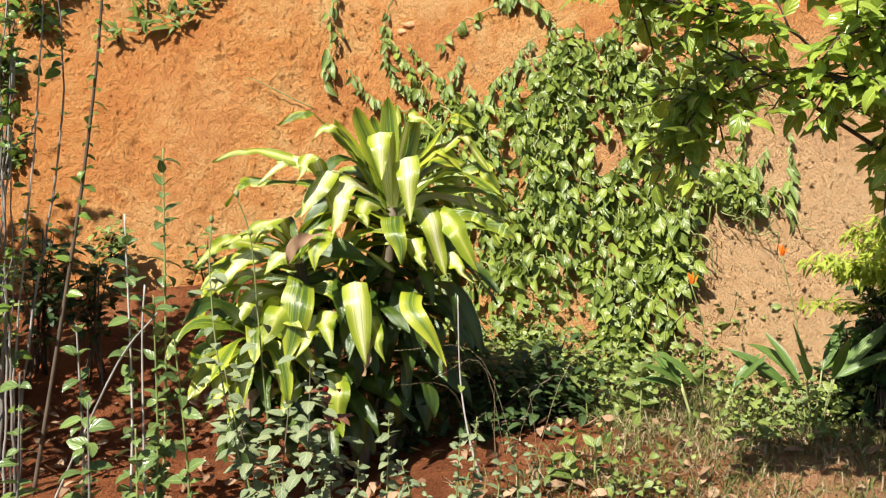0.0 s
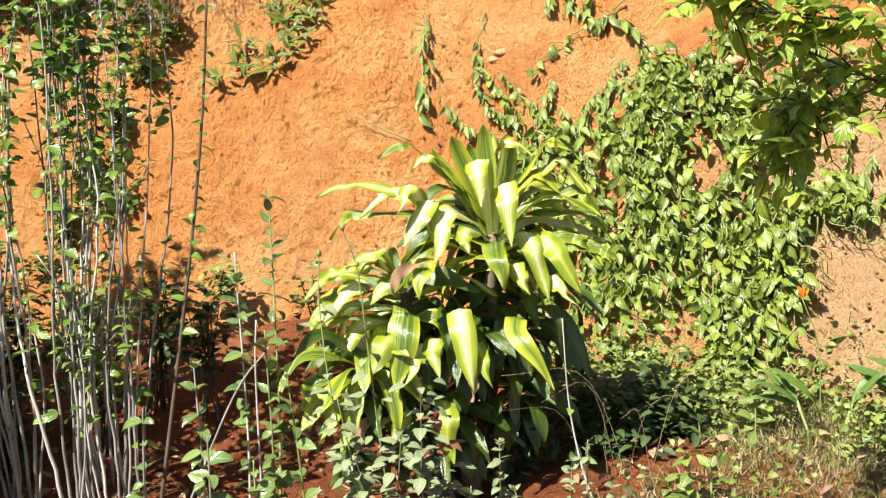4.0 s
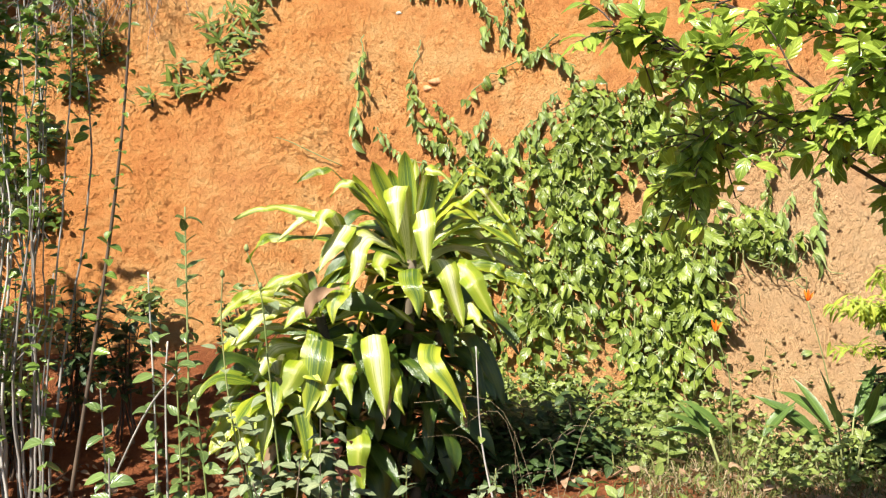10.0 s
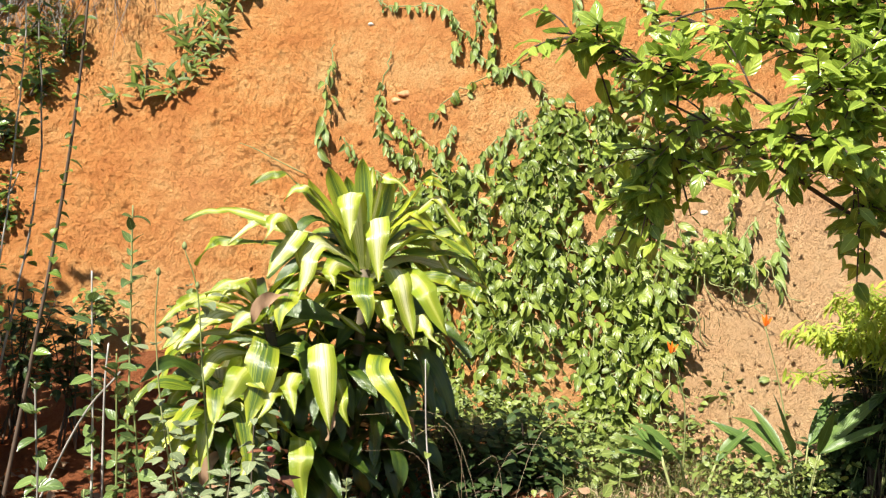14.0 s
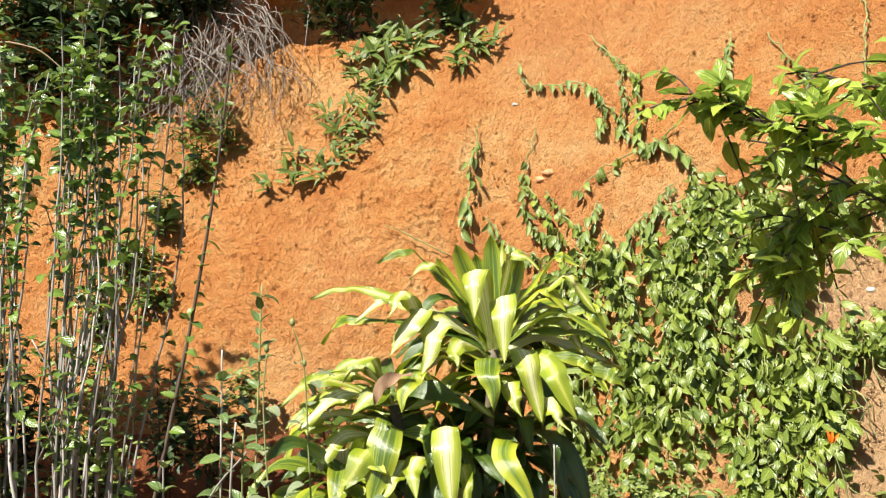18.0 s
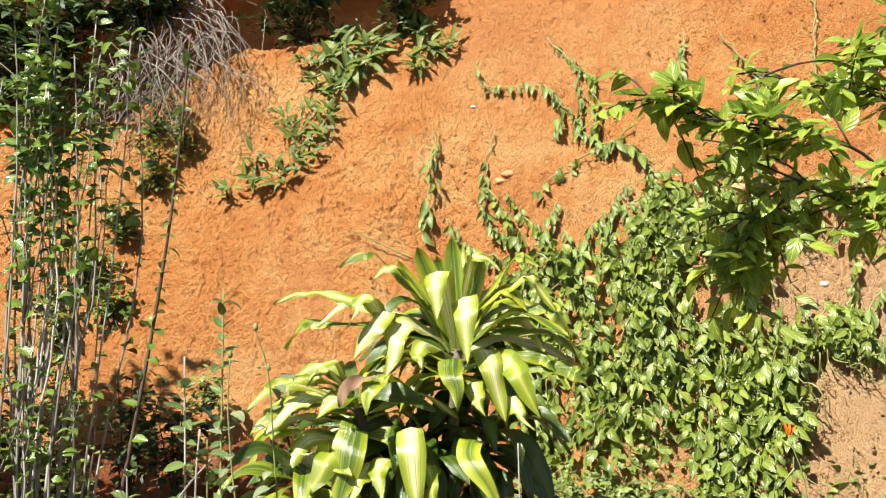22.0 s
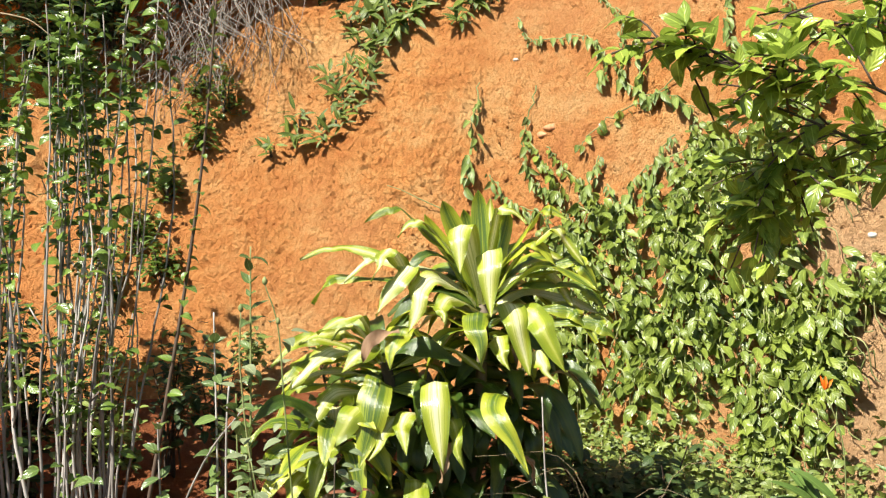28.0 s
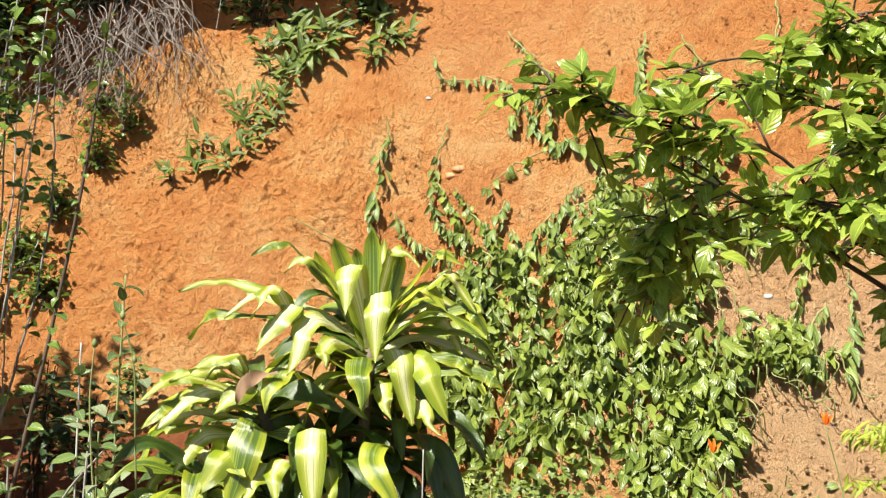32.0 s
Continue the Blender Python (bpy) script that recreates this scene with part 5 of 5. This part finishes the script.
for i, (x, z, n) in enumerate(((-2.20, 2.85, 190), (-2.38, 2.45, 190), (-2.06, 3.15, 140), (-2.30, 3.30, 150), (-2.50, 2.10, 220), (-2.30, 1.85, 180), (-2.66, 1.75, 200))):
    bush("bank_shrub", x, float(bank_line(np.float64(x), np.float64(z))) - 0.15, z, 0.16, 0.10, 0.24, n, SHRUB_SET, SHRUB_LEAF, "small-leaved shrub rooted in the earth bank below hanging roots", 70 + i, 0.9, "shrub", "shrubs on the bank")

# long arching blades by the corner bush
e = thing("arching_grass", (-2.95, 5.2, gz(-2.95, 5.2) - 0.02), "tall coarse grass with long arching yellowed blades", "grass")
for k, pts in enumerate(([(-2.95, 5.2, 0.6), (-3.0, 5.1, 2.0), (-2.78, 5.0, 2.66), (-2.43, 5.0, 2.68)], [(-2.97, 5.2, 0.6), (-3.02, 5.1, 1.7), (-2.75, 5.0, 2.33), (-2.52, 5.0, 2.26), (-2.45, 5.0, 2.05)],
                         [(-2.95, 5.2, 0.6), (-3.1, 5.1, 2.0), (-2.98, 5.05, 2.65), (-2.82, 5.0, 2.35), (-2.72, 5.0, 2.15)], [(-2.98, 5.2, 0.6), (-3.15, 5.2, 2.2), (-2.9, 5.3, 3.05), (-2.6, 5.3, 3.12), (-2.35, 5.3, 2.95)])):
    v, f = tube_geo(spline(pts, 24), 0.010, 0.003, 4)
    part("blade", mesh_of("blade", v, f, STRAW if k % 2 else GRASS), e)


# ---------------------------------------------------------------- top of the bank: roots and hanging growth
def roots():
    rs = np.random.RandomState(17)
    e = thing("hanging_roots", (-2.3, 7.7, 4.0), "tangle of dry grey roots and stalks hanging from the bank", "roots")
    for k in range(210):
        x = rs.normal(-2.32, 0.24)
        z0 = rs.uniform(3.3, 4.5)
        n = rs.uniform(0.3, 1.1)
        if z0 - n < 2.65 + 0.35 * rs.rand():
            continue
        o = 0.08 + 0.22 * rs.rand()
        dx, bow = rs.normal(-0.05, 0.22), rs.normal(0, 0.10)
        pts = [(x + dx * q + bow * math.sin(3.1 * q) + rs.normal(0, 0.025), float(6.2 + 0.55 * (z0 - n * q - 1.0)) - o - 0.07 * q, z0 - n * q) for q in (0, 0.22, 0.45, 0.7, 1)]
        v, f = tube_geo(spline([[float(q) for q in swung(*p)] for p in pts], 9), 0.0050 * rs.uniform(0.4, 1.4), 0.0014, 4)
        part("root", mesh_of("root", v, f, ROOT), e)
    for k in range(34):
        x = rs.uniform(-2.8, -1.9)
        z0 = rs.uniform(3.7, 4.3)
        pts = [(x, float(6.2 + 0.55 * (z0 - 1)) - 0.2, z0), (x + 0.25 * rs.rand(), float(6.2 + 0.55 * (z0 - 1.2)) - 0.35, z0 - 0.15), (x + 0.25 + 0.3 * rs.rand(), float(6.2 + 0.55 * (z0 - 1.6)) - 0.3, z0 - 0.6 * rs.rand() - 0.2)]
        v, f = tube_geo(spline([[float(q) for q in swung(*p)] for p in pts], 9), 0.005, 0.002, 4)
        part("stalk", mesh_of("stalk", v, f, ROOT), e)


roots()
for i, (x, z, n, rx) in enumerate(((-3.4, 4.05, 420, 0.7), (-2.5, 4.25, 520, 0.6), (-1.3, 4.30, 460, 0.6), (-0.45, 4.36, 340, 0.4), (-3.0, 3.75, 320, 0.5), (-3.45, 3.55, 420, 0.5), (-3.1, 4.1, 320, 0.6), (-4.1, 3.65, 420, 0.5), (-3.8, 4.15, 420, 0.5), (-4.4, 4.0, 320, 0.5))):
    bush("overhang_bush", x, float(6.2 + 0.55 * (z - 1)) - (0.40 if x < -2 else 0.1), z, rx, 0.3, 0.35, n, SHADED_SET, SHADED_LEAF, "dark leafy growth overhanging the top of the bank", 40 + i, 1.1, "bush", "growth over the bank")


# ---------------------------------------------------------------- loose stones, grass, litter
def pebble(name, p, r, material, label, category, seed, flat=0.7):
    rs = np.random.RandomState(seed)
    bm = bmesh.new()
    bmesh.ops.create_icosphere(bm, subdivisions=3, radius=r)
    o = Vector(rs.uniform(0, 50, 3))
    for q in bm.verts:
        q.co *= 1 + 0.35 * noise.noise(q.co / r * 0.9 + o) + 0.10 * noise.noise(q.co / r * 3 + o)
        q.co.z *= flat
        q.co.x *= 1.25
    me = bpy.data.meshes.new(name)
    bm.to_mesh(me)
    bm.free()
    me.polygons.foreach_set("use_smooth", np.ones(len(me.polygons), dtype=bool))
    me.materials.append(material)
    ob = new(name, me)
    ob.location = p
    return tagged(ob, label, category)


pebble("stone", bank_point(0.28, 2.67, -0.008), 0.034, STONE, "pale weathered stone set in the earth bank", "stone", 1)
pebble("stone", bank_point(0.35, 2.73, -0.022), 0.048, STONE, "pale weathered stone set in the earth bank", "stone", 2)
pebble("stone_chip", bank_point(0.09, 3.28, 0.0), 0.020, CHIP, "small white chip lying on the bank", "stone", 3)
pebble("snail_shell", bank_point(2.38, 1.82, 0.12), 0.017, CHIP, "small white snail shell among the creeper leaves", "shell", 4, 1.0)
pebble("earth_clod", bank_point(1.95, 2.55, 0.02), 0.08, STONE, "broken pale clod of earth on the bank", "clod", 6)


def scatter_stuff():
    rs = np.random.RandomState(31)
    # grit and crumbs on the bank
    ico = bmesh.new()
    bmesh.ops.create_icosphere(ico, subdivisions=1, radius=1.0)
    iv = np.array([tuple(q.co) for q in ico.verts])
    jf = [tuple(q.index for q in fc.verts) for fc in ico.faces]
    ico.free()
    geos = []
    for k in range(9000):
        x, z = rs.uniform(-3.4, 3.4), rs.uniform(0.7, 4.4)
        r = 0.003 + 0.010 * rs.rand() ** 5
        v = iv * r * rs.uniform(0.7, 1.3, 3) * (1 + rs.uniform(-0.3, 0.3, (len(iv), 1)))
        geos.append((v + np.array(bank_point(x, z, 0.002)), jf))
    v, f = joined(geos)
    tagged(new("bank_crumbs", mesh_of("bank_crumbs", v, f, EARTH, shade=False)), "crumbs of orange earth stuck to the bank", "crumbs", kind="stuff")

    # fallen leaves on the ground
    dry = leaf_set("litter", 0.07, 0.035, DRY_LEAF, "ovate", (0.5, 1.2, -0.8), 0.4, 4)
    poses = []
    for k in range(1100):
        if rs.rand() < 0.7:
            x, y = rs.uniform(-2.6, 0.1), rs.uniform(3.2, 5.6)
        else:
            x, y = rs.uniform(0.1, 2.8), rs.uniform(3.6, 5.6)
        a = rs.uniform(0, 6.28)
        poses.append(aim((x, y, gz(x, y) + 0.02 + 0.03 * rs.rand()), (math.cos(a), math.sin(a), rs.uniform(-0.2, 0.4)), (rs.normal(0, 0.4), rs.normal(0, 0.4), 1), rs.uniform(0.5, 1.3)))
    vs = [(dry[k % 3][1] @ np.array(m)[:3, :3].T + np.array(m)[:3, 3], dry[k % 3][2]) for k, m in enumerate(poses)]
    v, f = joined(vs)
    tagged(new("leaf_litter", mesh_of("leaf_litter", v, f, DRY_LEAF)), "dry brown fallen leaves scattered on the red earth", "litter", kind="stuff")

    def blades(name, count, place, length, material, label, droop=1.0):
        geos = []
        for k in range(count):
            x, y = place()
            a = rs.uniform(0, 6.28)
            n = length * rs.uniform(0.5, 1.3)
            b = np.array((x, y, slope_z(x, y) - 0.01))
            d = np.array((math.cos(a), math.sin(a), 0)) * n * rs.uniform(0.15, 0.9) * droop
            s = np.array((-math.sin(a), math.cos(a), 0)) * rs.uniform(0.0015, 0.004)
            up = np.array((0, 0, n * rs.uniform(0.35, 1.0)))
            m = b + d * 0.45 + up * 0.75
            t = b + d + up * rs.uniform(0.5, 1.0)
            geos.append((np.array([b - s, b + s, m + s * 0.8, m - s * 0.8, t]), [(0, 1, 2, 3), (3, 2, 4)]))
        v, f = joined(geos)
        tagged(new(name, mesh_of(name, v, f, material)), label, "grass", kind="stuff")

    def right_field():
        while True:
            x, y = rs.uniform(0.25, 3.0), rs.uniform(3.4, 6.0)
            if (x < 0.95 and 4.0 < y < 5.0 and rs.rand() < 0.85) or slope_z(x, y) > 0.80:
                continue
            if value_noise(np.array([x * 2.3]), np.array([y * 2.3]), 3)[0] > -0.28 + 0.2 * rs.normal() * 0.5:
                return x, y
    blades("grass", 9500, right_field, 0.09, GRASS, "short yellow-green grass on the bank's foot", 1.7)
    blades("dry_grass", 4200, right_field, 0.10, STRAW, "short dry straw-coloured grass", 2.0)
    blades("straw_tuft", 1500, lambda: (rs.normal(-0.76, 0.13), rs.normal(3.68, 0.15)), 0.15, STRAW, "heap of dry straw beneath the corn plant", 1.6)
    blades("weed_grass", 2200, lambda: (rs.uniform(0.95, 2.1), rs.uniform(4.4, 5.9)), 0.13, GRASS, "longer green grass among the weeds", 1.2)
    poses = []
    for k in range(9000):
        x = rs.uniform(0.2, 2.3)
        y = rs.uniform(3.6, 5.95)
        if (y < 4.4 and rs.rand() < float(smooth(1.2, 2.3, np.float64(x))) * 0.65) or (x < 0.8 and y < 4.7) or slope_z(x, y) > (1.0 if x < 1.35 else 0.70):
            continue
        if value_noise(np.array([x * 3.1]), np.array([y * 3.1]), 19)[0] < 0.10 - 0.35 * float(smooth(3.8, 5.4, np.float64(y))) + 0.1 * rs.normal():
            continue
        a = rs.uniform(0, 6.28)
        poses.append(aim((x, y, slope_z(x, y) + 0.03 + 0.22 * rs.rand() ** 1.6), (math.cos(a), math.sin(a), rs.uniform(-0.6, 0.9)), (rs.normal(0, 0.7), rs.normal(-0.4, 0.6), 1), 0.35 + 0.65 * rs.rand() ** 2.5))
    vs, us = [], []
    for k, m in enumerate(poses):
        a, w = np.array(m), WEED_SET[k % 3]
        vs.append((w[1] @ a[:3, :3].T + a[:3, 3], w[2]))
        us.append(w[3])
    v, f = joined(vs)
    tagged(new("low_weeds", mesh_of("low_weeds", v, f, WEED_LEAF, np.concatenate(us))), "carpet of low green weeds at the foot of the bank", "weeds", kind="stuff")

    # thin seed stalks that arch over the shade
    geos = []
    for k in range(8):
        x, y = rs.uniform(0.35, 0.65), rs.uniform(3.9, 4.2)
        a = rs.uniform(-0.6, 3.4)
        n = rs.uniform(0.35, 0.65)
        g = gz(x, y)
        geos.append(tube_geo(spline([(x, y, g), (x + 0.15 * math.cos(a) * n * 2, y, g + n * 0.75), (x + 0.55 * math.cos(a) * n * 1.6, y - 0.05, g + n * rs.uniform(0.55, 0.95))], 10), 0.0011, 0.0006, 4))
    v, f = joined(geos)
    tagged(new("seed_stalks", mesh_of("seed_stalks", v, f, STRAW)), "thin arching dry seed stalks of grass", "grass", kind="stuff")


scatter_stuff()
